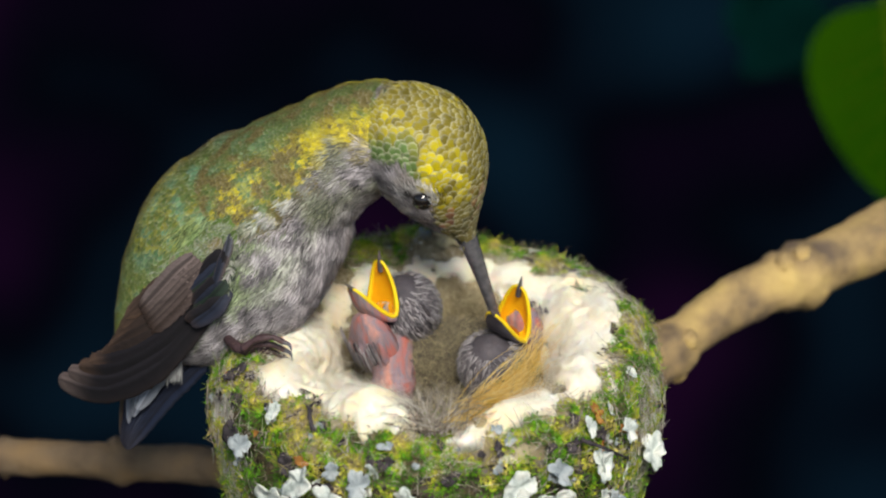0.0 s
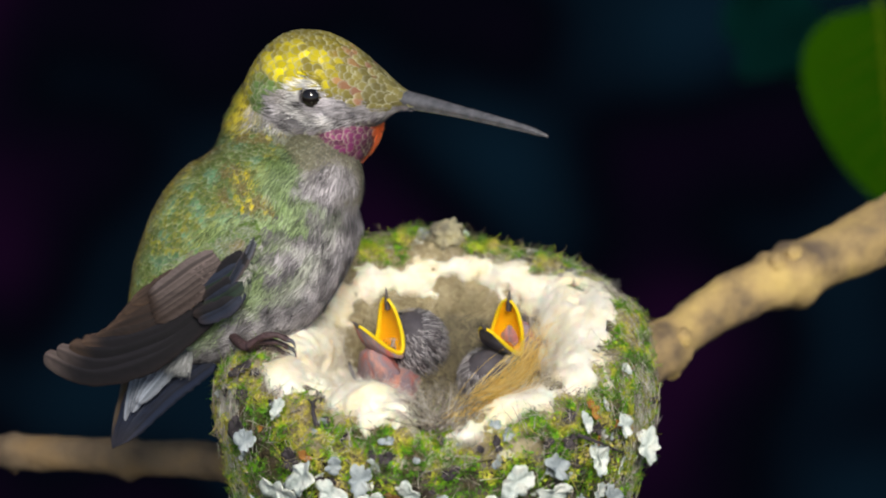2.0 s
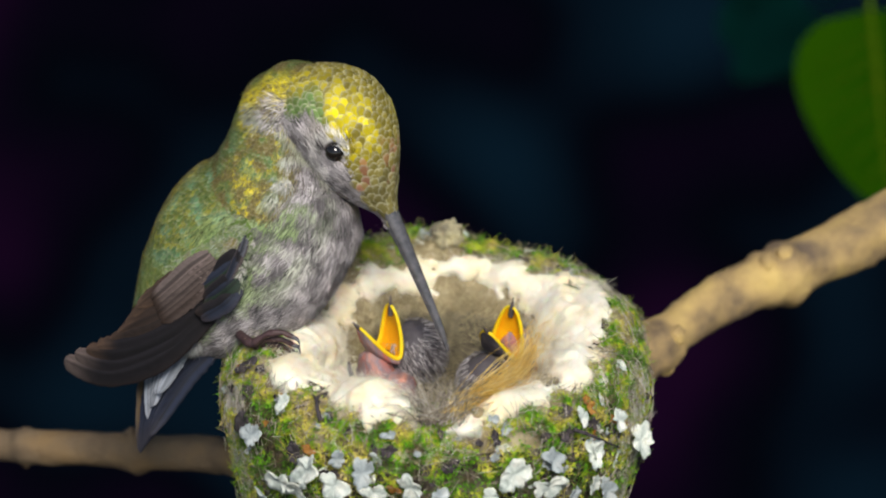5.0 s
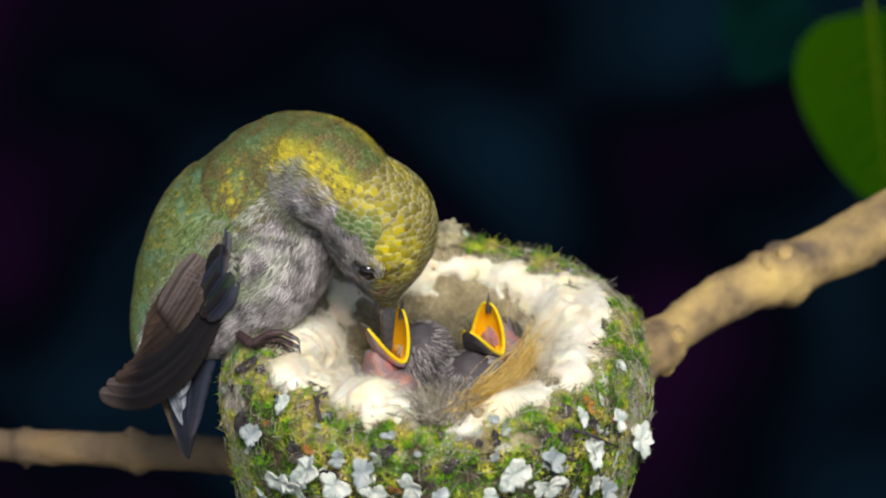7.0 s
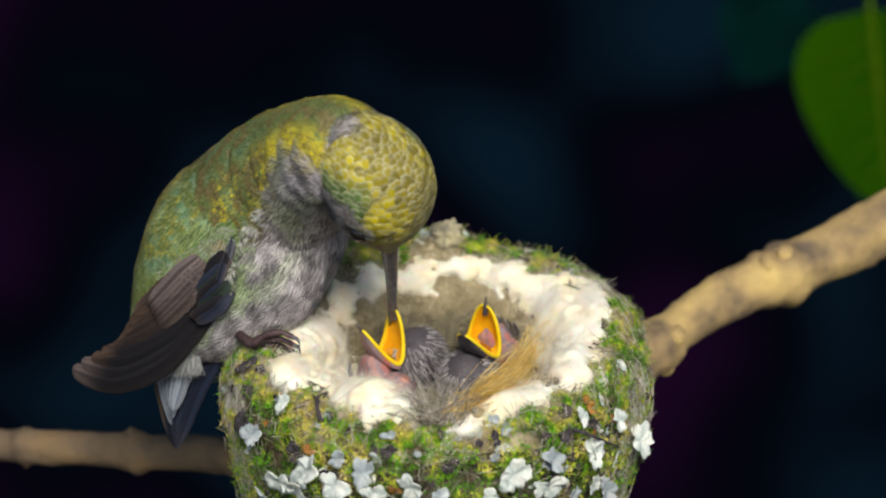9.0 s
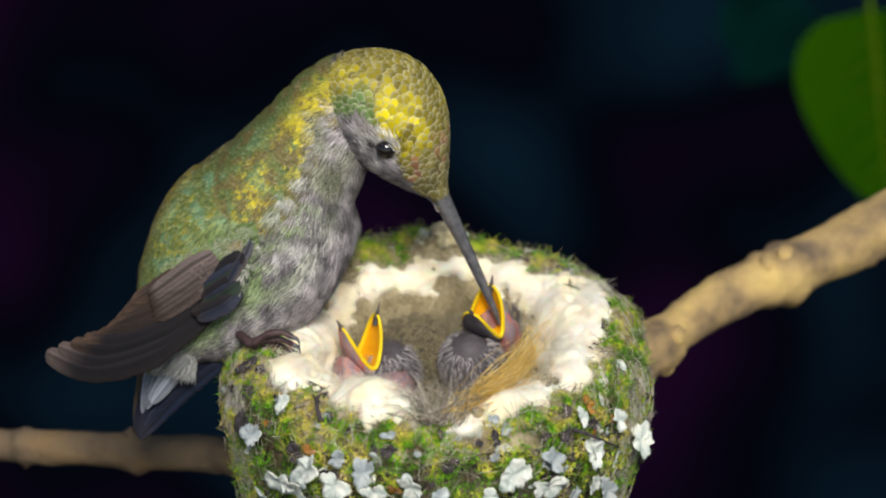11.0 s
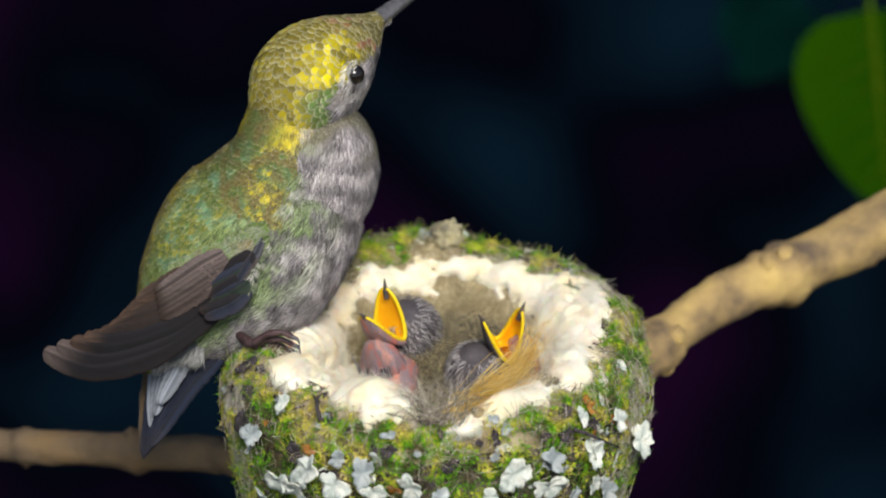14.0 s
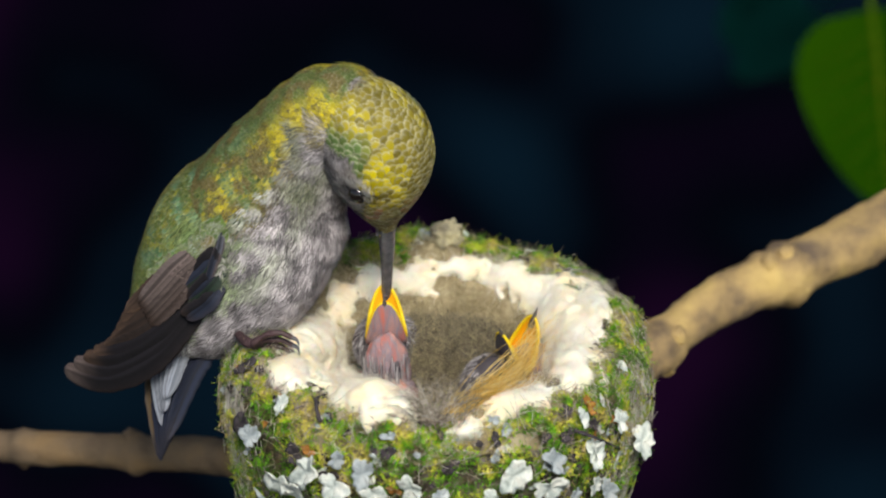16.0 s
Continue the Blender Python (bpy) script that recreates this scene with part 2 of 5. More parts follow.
class Coat:
    """Skin, overlapping feathers and loose barbs of one part of a bird, with their colours."""

    def __init__(self):
        self.v, self.f, self.c, self.n = [], [], [], 0

    def add(self, v, f, c):
        self.v.append(v)
        self.c.append(c)
        self.f += (np.asarray(f) + self.n).tolist()
        self.n += len(v)

    def skin(self, surf, colour, nu=40, nv=36):
        u, t = np.meshgrid(np.linspace(0, 1, nu), np.linspace(0, 2 * np.pi, nv, endpoint=False), indexing="ij")
        u, t = u.ravel(), t.ravel()
        p = surf(u, t)
        self.add(p, grid_faces(nu, nv, True), colour(u, t, p)[0] * np.array([0.6, 0.6, 0.6, 0.5]))

    def rows(self, surf, gap, around, seed, jitter=0.25, lo=0.02, hi=0.98):
        rng = np.random.default_rng(seed)
        s = np.linspace(0, 1, 200)
        spine = surf(s, s * 0)
        length = np.concatenate([[0], np.cumsum(np.linalg.norm(np.diff(spine, axis=0), axis=1))])
        us, ts = [], []
        steps = np.interp(np.arange(0, length[-1], gap), length, s)
        for k, u0 in enumerate(steps):
            if not lo < u0 < hi:
                continue
            th = np.linspace(0, 2 * np.pi, 40)
            ring = surf(np.full(40, u0), th)
            girth = np.linalg.norm(np.diff(ring, axis=0), axis=1).sum()
            n = max(4, int(girth / around))
            ts.append(((np.arange(n) + (k % 2) * 0.5) / n * 2 * np.pi) + rng.normal(0, jitter, n) * 2 * np.pi / n)
            us.append(u0 + rng.normal(0, jitter, n) * (steps[1] - steps[0]))
        u, t = np.clip(np.concatenate(us), 0.005, 0.995), np.concatenate(ts)
        p = surf(u, t)
        du = surf(np.clip(u - 0.01, 0, 1), t) - surf(np.clip(u + 0.01, 0, 1), t)
        dt = surf(u, t + 0.02) - surf(u, t - 0.02)
        back = unit(du)
        n = unit(np.cross(dt, du))
        mid = surf(u, t + np.pi)
        n *= np.sign(((p - mid) * n).sum(-1, keepdims=True))
        return u, t, p, n, back

    def scales(self, p, n, back, length, width, lift, col, edge):
        k = len(p)
        if not k:
            return
        side = unit(np.cross(n, back))
        s = np.array([0.0, 0.3, 0.6, 0.85, 1.0])
        prof = np.array([0.45, 0.9, 1.0, 0.75, 0.18])
        L = np.broadcast_to(length, k)[:, None, None, None]
        Wd = np.broadcast_to(width, k)[:, None, None, None]
        x = np.array([-1.0, -0.72, 0, 0.72, 1.0])
        v = (p[:, None, None] + back[:, None, None] * (L * s[None, :, None, None]) + side[:, None, None] * (Wd * prof[None, :, None, None] * x[None, None, :, None])
             + n[:, None, None] * (L * lift * (s * (1.25 - 0.55 * s))[None, :, None, None] + Wd * 0.16 * (1 - x ** 2)[None, None, :, None] + 0.6))
        m = np.zeros((5, 5))
        m[:, 0] = m[:, 4] = 0.9
        m[3] = (1.0, 0.55, 0.15, 0.55, 1.0)
        m[4] = 1.0
        c = col[:, None, None] * (1 - m)[None, :, :, None] + edge[:, None, None] * m[None, :, :, None]
        f = (grid_faces(5, 5)[None] + (np.arange(k) * 25)[:, None, None]).reshape(-1, 4)
        self.add(v.reshape(-1, 3), f, c.reshape(-1, 4))

    def barbs(self, p, n, back, length, thick, lift, col, count=7, spread=0.5, seed=1):
        k = len(p)
        if not k:
            return
        rng = np.random.default_rng(seed)
        side = unit(np.cross(n, back))
        a = rng.uniform(-spread, spread, (k, count, 1))
        L = np.broadcast_to(length, k)[:, None, None] * rng.uniform(0.6, 1.25, (k, count, 1))
        d = back[:, None] * np.cos(a) + side[:, None] * np.sin(a)
        root = p[:, None] + side[:, None] * (a * L * 0.35)
        mid = root + d * L * 0.55 + n[:, None] * L * (lift * rng.uniform(0.5, 1.4, (k, count, 1)))
        tip = root + d * L + n[:, None] * L * (lift * rng.uniform(0.3, 1.4, (k, count, 1)))
        w = side[:, None] * thick
        v = np.stack([root - w, root + w, mid + w, mid - w, tip], 2).reshape(-1, 3)
        i = np.arange(k * count)[:, None] * 5
        f = (i + np.array([0, 1, 2, 3])).tolist() + (i + np.array([3, 2, 4])).tolist()
        c = np.repeat(col, count * 5, 0)
        self.v.append(v)
        self.c.append(c)
        self.f += [[q + self.n for q in g] for g in f]
        self.n += len(v)

    def mesh(self, name):
        me = raw(name, np.concatenate(self.v) * U, self.f)
        at = me.attributes.new("tint", "FLOAT_COLOR", "POINT")
        at.data.foreach_set("color", np.clip(np.concatenate(self.c), 0, 1).astype(np.float32).ravel())
        me.materials.append(PLUMAGE)
        return me


def rgba(*rows):
    return np.array(rows, float)


def blend(a, b, w):
    w = np.asarray(w)[..., None]
    return a * (1 - w) + b * w


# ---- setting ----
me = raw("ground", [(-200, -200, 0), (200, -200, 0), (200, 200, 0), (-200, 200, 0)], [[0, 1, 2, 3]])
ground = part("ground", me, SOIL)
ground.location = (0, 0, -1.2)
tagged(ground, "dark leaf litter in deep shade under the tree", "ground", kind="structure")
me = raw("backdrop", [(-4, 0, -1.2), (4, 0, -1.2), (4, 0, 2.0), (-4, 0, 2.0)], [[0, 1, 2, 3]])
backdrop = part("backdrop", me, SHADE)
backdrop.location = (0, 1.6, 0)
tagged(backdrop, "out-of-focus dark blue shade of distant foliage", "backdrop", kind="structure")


# ---- nest ----
NEST = [(0, -560), (170, -550), (285, -455), (345, -300), (368, -150), (362, -62), (342, -16), (312, 2), (276, -8), (240, -40), (208, -90), (190, -150), (168, -215), (110, -262), (0, -278)]


def nest_surface(s, th, swell=0.0):
    """The cup of the nest, s from the outer foot over the rim to the inner floor."""
    k = spline(NEST, s)
    r, z = k[..., 0], k[..., 1]
    lump = 9 * np.sin(3 * th + 0.8) + 6 * np.sin(7 * th + 2.0) + 4 * np.sin(13 * th + 5 * s * 6)
    w = smooth01(r, 40, 160)
    rr = (r + swell + lump * w * 0.7)
    zz = z + (7 * np.sin(4 * th + 1.2) + 5 * np.sin(9 * th + 0.4)) * smooth01(-abs(z), -160, 0)
    return np.stack([rr * np.cos(th), rr * np.sin(th), zz], -1)


def nest_mesh(name, s0, s1, ns, nt, swell, rough, seed):
    s, th = np.meshgrid(np.linspace(s0, s1, ns), np.linspace(0, 2 * np.pi, nt, endpoint=False), indexing="ij")
    s, th = s.ravel(), th.ravel()
    p = nest_surface(s, th, swell)
    c = nest_surface(s + 0.004, th, swell) - nest_surface(s - 0.004, th, swell)
    t = nest_surface(s, th + 0.02, swell) - nest_surface(s, th - 0.02, swell)
    n = unit(np.cross(t, c))
    k = np.array([noise.fractal(Vector(q * 0.022 + seed), 0.8, 2.1, 4) for q in p])
    return raw(name, (p + n * (k * rough)[:, None]) * U, grid_faces(ns, nt, True)), p, n


def nest_at(x, y, out=0.0, lo=0.15, hi=0.85):
    """The place on the nest that lies at x, y of the view's plan and nearest to the viewer, with its normal."""
    s, th = np.meshgrid(np.linspace(lo, hi, 150), np.linspace(0, 2 * np.pi, 360, endpoint=False), indexing="ij")
    s, th = s.ravel(), th.ravel()
    p = nest_surface(s, th, out) * U
    q = p - np.array(EYE)
    z = q @ np.array(VIEW)
    px = 784 + q @ np.array(RIGHT) / z * FAR / U
    py = 441 - q @ np.array(UP) / z * FAR / U
    i = int(np.argmin(np.hypot(px - x, py - y) + z / U * 0.06))
    c = nest_surface(s[i] + 0.004, th[i]) - nest_surface(s[i] - 0.004, th[i])
    t = nest_surface(s[i], th[i] + 0.02) - nest_surface(s[i], th[i] - 0.02)
    return Vector(p[i]), Vector(unit(np.cross(t, c)))


def scatter(n, s0, s1, seed, keep=None, swell=0.0):
    rng = np.random.default_rng(seed)
    s, th = rng.uniform(s0, s1, n), rng.uniform(0, 2 * np.pi, n)
    if keep is not None:
        ok = keep(s, th, rng)
        s, th = s[ok], th[ok]
    p = nest_surface(s, th, swell)
    c = nest_surface(s + 0.004, th) - nest_surface(s - 0.004, th)
    t = nest_surface(s, th + 0.02) - nest_surface(s, th - 0.02)
    return p, unit(np.cross(t, c)), unit(c), unit(t), s, th


def curls(p, n, a, b, length, rise, bend, seed, points=4):
    """Short bent hairs growing out of a surface."""
    rng = np.random.default_rng(seed)
    k = len(p)
    w = rng.uniform(0, 2 * np.pi, k)[:, None]
    d = a * np.cos(w) + b * np.sin(w)
    e = unit(rng.standard_normal((k, 3)))
    L = rng.uniform(0.4, 1.3, k)[:, None] * length
    x = np.linspace(0, 1, points)[None, :, None]
    return p[:, None] + n[:, None] * (L[:, None] * rise * x * (1.2 - 0.5 * x)) + d[:, None] * (L[:, None] * x) + e[:, None] * (L[:, None] * bend * x * x)


def leaflets(p, n, a, b, length, width, seed):
    """Small pointed moss leaves, folded along the middle."""
    rng = np.random.default_rng(seed)
    k = len(p)
    w = rng.uniform(0, 2 * np.pi, k)[:, None]
    d = unit(a * np.cos(w) + b * np.sin(w) + n * rng.uniform(-0.1, 0.8, (k, 1)))
    e = unit(np.cross(d, n + 0.5 * rng.standard_normal((k, 3))))
    up = np.cross(e, d)
    L = length * rng.uniform(0.5, 1.3, (k, 1))
    wd = width * rng.uniform(0.6, 1.3, (k, 1))
    v = np.stack([p, p + d * L * 0.45 + e * wd + up * wd * 0.4, p + d * L + up * L * 0.12, p + d * L * 0.45 - e * wd + up * wd * 0.4, p + d * L * 0.5], 1)
    i = np.arange(k)[:, None] * 5
    f = np.concatenate([i + np.array([0, 1, 4]), i + np.array([1, 2, 4]), i + np.array([4, 2, 3]), i + np.array([0, 4, 3])])
    return v.reshape(-1, 3), f


def hairs_on(center, size, count, length, rise, seed, points=4, only=None):
    rng = np.random.default_rng(seed)
    d = unit(rng.standard_normal((count, 3)))
    if only is not None:
        d = d[only(d)]
    p = d * np.array(size) + np.array(center)
    n = unit(d / np.array(size))
    a = unit(np.cross(n, unit(rng.standard_normal(d.shape))))
    return curls(p, n, a, np.cross(n, a), length, rise, 0.25, seed, points)


def flake(name, mat, parent, at, nrm, size, tall, turn, seed, label=""):
    """A lobed, curled plate with thickness, lying on a surface."""
    N = 44
    rng = np.random.default_rng(seed)
    th = np.linspace(0, 2 * np.pi, N, endpoint=False)
    lobes = rng.integers(5, 9)
    warp = th + 0.35 * np.sin(2 * th + rng.uniform(0, 6))
    edge = 0.58 + 0.30 * np.abs(np.sin(lobes / 2 * warp + rng.uniform(0, 6))) ** 0.6 + 0.18 * np.sin(2 * th + rng.uniform(0, 6)) + 0.10 * np.sin(3 * warp + rng.uniform(0, 6)) + 0.03 * rng.standard_normal(N)
    rings = [0.0, 0.4, 0.75, 1.0]
    v = []
    for layer, off in ((0, 0.06), (1, -0.02)):
        for q in rings[1:]:
            r = edge * q
            x, y = r * np.cos(th), r * np.sin(th) * tall
            z = off + 0.28 * q ** 2 * (0.5 + 0.5 * np.sin(th + seed)) + 0.12 * np.sin(4 * th + 2 * seed) * q ** 2 - 0.05 * np.cos(lobes * th) * q
            v.append(np.stack([x, y, z], -1))
    v = np.concatenate(v + [np.array([[0, 0, 0.06]]), np.array([[0, 0, -0.02]])])
    f = grid_faces(3, N, True)[:, ::-1].tolist() + grid_faces(3, N, True, 3 * N).tolist()
    f += [[j, (j + 1) % N, 6 * N] for j in range(N)] + [[3 * N + (j + 1) % N, 3 * N + j, 6 * N + 1] for j in range(N)]
    f += [[2 * N + (j + 1) % N, 2 * N + j, 5 * N + j, 5 * N + (j + 1) % N] for j in range(N)]
    ob = part(name, raw(name, v * size * U, f), mat, parent, label)
    z = nrm.normalized()
    x = (RIGHT - z * RIGHT.dot(z)).normalized()
    ob.matrix_basis = Matrix.Translation(at + z * (size * 0.05 * U)) @ Matrix((x, z.cross(x), z)).transposed().to_4x4() @ pose(0, 0, 0, 0, 0, turn)
    return ob


def ball(name, parent, mat, c, size, lump=0.12, seed=0, sub=4):
    bm = bmesh.new()
    bmesh.ops.create_icosphere(bm, subdivisions=sub, radius=1)
    for v in bm.verts:
        q = v.co.copy()
        v.co = (Vector((q.x * size[0], q.y * size[1], q.z * size[2])) * (1 + lump * noise.fractal(q * 2.0 + Vector((seed, 0, 0)), 0.8, 2, 3)) + Vector(c)) * U
    for f in bm.faces:
        f.smooth = True
    me = bpy.data.meshes.new(name)
    bm.to_mesh(me)
    bm.free()
    return part(name, me, mat, parent)


DOWN_LUMPS = [(556, 616, 66, 62, 0, 34), (512, 660, 48, 32, 0, 14), (640, 694, 108, 46, -22, 40), (704, 728, 62, 26, -18, 24), (998, 585, 68, 116, 8, 26), (916, 504, 84, 40, -20, 14),
              (822, 472, 78, 22, 0, 10), (742, 494, 46, 30, 0, 8), (672, 500, 74, 32, 8, 10), (1014, 668, 52, 34, 0, 12), (916, 708, 88, 28, 14, 12), (823, 768, 34, 38, 0, 22), (596, 548, 34, 50, 0, 6), (1040, 560, 42, 66, 0, 8)]


def down_cover(p, s):
    """Where the white down lies, from 0 to 1, and how high it is heaped."""
    q = p * U - np.array(EYE)
    z = q @ np.array(VIEW)
    px = 784 + q @ np.array(RIGHT) / z * FAR / U
    py = 441 - q @ np.array(UP) / z * FAR / U
    rag = 1.2 * (cloud(p, 0.022, 6.0) - 0.5) + 1.0 * (cloud(p, 0.06, 2.0) - 0.5)
    best, rise = np.zeros(len(p)), np.zeros(len(p))
    for x, y, rx, ry, turn, tall in DOWN_LUMPS:
        ca, sa = math.cos(radians(turn)), math.sin(radians(turn))
        dx, dy = px - x, py - y
        e = 1 - np.hypot((dx * ca - dy * sa) / rx, (dx * sa + dy * ca) / ry)
        best = np.maximum(best, smooth01(e + rag, -0.16, 0.30))
        rise = np.maximum(rise, tall * smooth01(e + 0.25 * rag, 0.0, 0.8))
    ok = smooth01(s, 0.37, 0.42)
    return best * ok, rise * ok


def build_nest():
    nest = tagged(new("bird_nest"), "cup nest of white plant down, green moss and pale lichen", "nest")
    me, _, _ = nest_mesh("cup", 0.0, 0.5, 70, 220, -24, 12, 3)
    part("cup", me, FELT, nest, "brown felted outer wall of the cup")

    # straw-coloured fluff lines the cup
    def bare(s, th):
        return 0.5 + 0.055 * np.sin(2 * th + 0.4) - 0.03 * np.sin(5 * th + 1.0) - 0.02 * np.sin(9 * th)
    ns, nt = 108, 280
    s, th = np.meshgrid(np.linspace(0.35, 1, ns), np.linspace(0, 2 * np.pi, nt, endpoint=False), indexing="ij")
    s, th = s.ravel(), th.ravel()
    p = nest_surface(s, th, 0)
    c = nest_surface(s + 0.004, th) - nest_surface(s - 0.004, th)
    t = nest_surface(s, th + 0.02) - nest_surface(s, th - 0.02)
    n = unit(np.cross(t, c))
    k = np.array([noise.fractal(Vector(q * 0.020 + 7.0), 0.7, 2.1, 4) for q in p])
    k2 = np.array([noise.fractal(Vector(q * 0.045 + 3.0), 0.8, 2.1, 3) for q in p])
    low = smooth01(s, 0.40, 0.46)
    part("fluff_lining", raw("fluff_lining", (p + n * (-14 + low * 14 + 7 * k)[:, None]) * U, grid_faces(ns, nt, True)), FLUFF, nest, "straw and grey fluff lining the cup")

    # white down lies on it and over the rim in lumps
    white, rise = down_cover(p, s)
    q = p + n * (-16 + white * 22 + rise * (1 + 0.13 * k) + 2.2 * k * white + 0.9 * k2 * white)[:, None]
    part("down_lining", raw("down_lining", q * U, grid_faces(ns, nt, True)), DOWN, nest, "lumps of white felted plant down")
    rng = np.random.default_rng(5)
    i = rng.choice(len(p), 15000, p=(white + 0.002) ** 2 / ((white + 0.002) ** 2).sum())
    j = n[i] + 0.0
    v, f = strands(curls(q[i] - j * 2, j, unit(c[i]), unit(t[i]), 20, 0.35, 0.8, 6), np.full(len(i), 0.3))
    tagged(part("down_fuzz", raw("down_fuzz", v * U, f), DOWNHAIR, nest, "fine white down hairs"), kind="stuff")
    w = np.where((s > 0.5) & (s < 0.93), 1.02 - white, 0) ** 2
    i = rng.choice(len(p), 22000, p=w / w.sum())
    v, f = strands(curls(p[i] + rng.normal(0, 4, (len(i), 3)), n[i], unit(c[i]), unit(t[i]), 26, 0.3, 0.8, 7), np.full(len(i), 0.5))
    tagged(part("fluff", raw("fluff", v * U, f), FLUFFHAIR, nest, "matted straw, grey and olive fluff"), kind="stuff")

    # moss on the outer wall and over the outside of the rim
    def mossy(s, th, rng):
        q = nest_surface(s, th)
        patch = cloud(q, 0.014, 9.0) + 0.5 * cloud(q, 0.04, 4.0) - 0.22 * smooth01(abs(q[:, 0]), 300, 355) * smooth01(s, 0.42, 0.34) + rng.normal(0, 0.05, len(s))
        lim = bare(s, th) + 0.025 * np.sin(6 * th + 2) + 0.02 * np.sin(11 * th) + rng.normal(0, 0.018, len(s))
        over = np.where(q[:, 1] > -60, 0.075, 0.03) + 0.05 * smooth01(q[:, 1], 60, 200) * smooth01(q[:, 0], 60, -120)
        white, _ = down_cover(q, s)
        return (s < lim + over) & (patch > 0.49) & (white < 0.15)
    p, n, a, b, s, th = scatter(44000, 0.20, 0.62, 11, mossy, 0)
    p = p + n * (40 * (cloud(p, 0.045, 3.0) - 0.45) + 1)[:, None]
    v, f = leaflets(p, n, a, b, 9.5, 2.1, 12)
    tagged(part("moss", raw("moss", v * U, f), MOSS, nest, "green and yellow moss leaves"), kind="stuff")
    p, n, a, b, s, th = scatter(34000, 0.20, 0.61, 13, mossy, 0)
    p = p + n * (40 * (cloud(p, 0.045, 3.0) - 0.45) + 1)[:, None]
    v, f = strands(curls(p, n, a, b, 14, 0.18, 1.2, 14, 5), np.full(len(p), 0.85))
    tagged(part("moss_stems", raw("moss_stems", v * U, f), MOSS, nest, "thin curled moss stems"), kind="stuff")
    p, n, a, b, s, th = scatter(3400, 0.12, 0.50, 15, None, 5)
    p = p + n * 10
    v, f = strands(curls(p, n, a, b, 34, 0.02, 0.14, 16, 6), np.full(len(p), 0.8))
    tagged(part("dry_fibres", raw("dry_fibres", v * U, f), DRYFIBRE, nest, "dry brown and grey plant fibres"), kind="stuff")

    # grey stretched webbing binds the flanks of the wall
    def flank(s, th, rng):
        return np.abs(nest_surface(s, th)[:, 0]) + rng.normal(0, 22, len(s)) > 326
    p, n, a, b, s, th = scatter(11000, 0.14, 0.43, 17, flank, 0)
    rng = np.random.default_rng(18)
    x = np.linspace(-1, 1, 6)[None, :, None]
    L = rng.uniform(14, 52, (len(p), 1, 1))
    way = unit(a + b * rng.normal(0, 0.28, (len(p), 1)))
    v, f = strands((p + n * rng.uniform(-3, 9, (len(p), 1)))[:, None] + way[:, None] * x * L - n[:, None] * (x ** 2) * L ** 2 / 900 + b[:, None] * np.sin(3 * x) * L * 0.06, rng.uniform(0.3, 0.8, len(p)))
    tagged(part("webbing", raw("webbing", v * U, f), WEB, nest, "grey stretched bark fibre and cobweb"), kind="stuff")

    # lichen flakes, chips and dark bits
    for i, (x, y, size, tall, turn, kind) in enumerate([
            (912, 838, 36, 1.0, 20, 0), (968, 862, 34, 1.1, 80, 0), (980, 815, 34, 0.8, 35, 1), (1056, 806, 28, 1.3, 10, 0), (1138, 778, 30, 1.1, 70, 0),
            (1076, 868, 26, 1.4, 30, 1), (728, 862, 30, 1.2, 0, 0), (545, 832, 42, 0.9, 15, 0), (592, 862, 32, 1.0, 50, 0), (498, 852, 36, 0.9, 70, 0),
            (642, 838, 28, 1.1, 20, 1), (664, 872, 26, 0.9, 0, 0), (498, 714, 24, 0.6, 40, 0), (1094, 744, 24, 1.1, 10, 0), (1030, 740, 16, 1.3, 0, 0),
            (1066, 598, 22, 1.0, 40, 1), (872, 880, 22, 0.8, 0, 0), (526, 868, 30, 1.0, 110, 0), (1050, 858, 20, 1.3, 60, 0), (448, 770, 24, 1.3, 20, 1),
            (600, 812, 20, 0.9, 30, 1), (780, 880, 22, 0.8, 90, 1), (1010, 880, 24, 0.9, 40, 1), (470, 880, 26, 1.0, 10, 1), (690, 772, 16, 0.7, 0, 1)]):
        at, nrm = nest_at(x, y, 24, 0.15, 0.5)
        flake("lichen_flake", LICHENGREY if kind else LICHEN, nest, at, nrm + Vector((0.25 * math.sin(7 * i), 0, 0.35 * math.sin(4 * i))), size * 0.92, tall, turn, 40 + i, "grey lichen flake" if kind else "pale mint lichen flake")
    for x, y, size, tall, turn, sd in ((1134, 778, 31, 1.0, 60, 5), (1052, 802, 22, 1.3, 15, 8)):
        at, nrm = nest_at(x, y, 26, 0.15, 0.5)
        flake("lichen_flake", LICHEN, nest, at, nrm * 0.25 - VIEW + UP * 0.3 + RIGHT * 0.2, size, tall, turn, 900 + sd, "pale mint lichen flake standing off the wall")
    for i, (x, y, size, tall, turn) in enumerate([(1038, 718, 22, 0.6, -30), (548, 797, 16, 0.7, 10), (716, 462, 26, 0.5, 10), (1086, 740, 14, 0.8, 0)]):
        at, nrm = nest_at(x, y, 14, 0.15, 0.62)
        flake("bark_chip", CHIP, nest, at, nrm, size, tall, turn, 80 + i, "orange-brown bark chip")
    for i, (x, y, size, tall, turn) in enumerate([(1002, 528, 22, 1.1, 20), (988, 488, 30, 0.6, 10), (436, 650, 26, 0.8, 0), (430, 745, 22, 1.3, 20), (525, 800, 26, 0.8, 0), (760, 748, 26, 0.4, 0),
                                                  (690, 800, 18, 0.7, 0), (1000, 768, 18, 0.6, 30), (760, 470, 26, 0.5, 0), (1035, 480, 16, 1.0, 0)]):
        at, nrm = nest_at(x, y, 14, 0.15, 0.66)
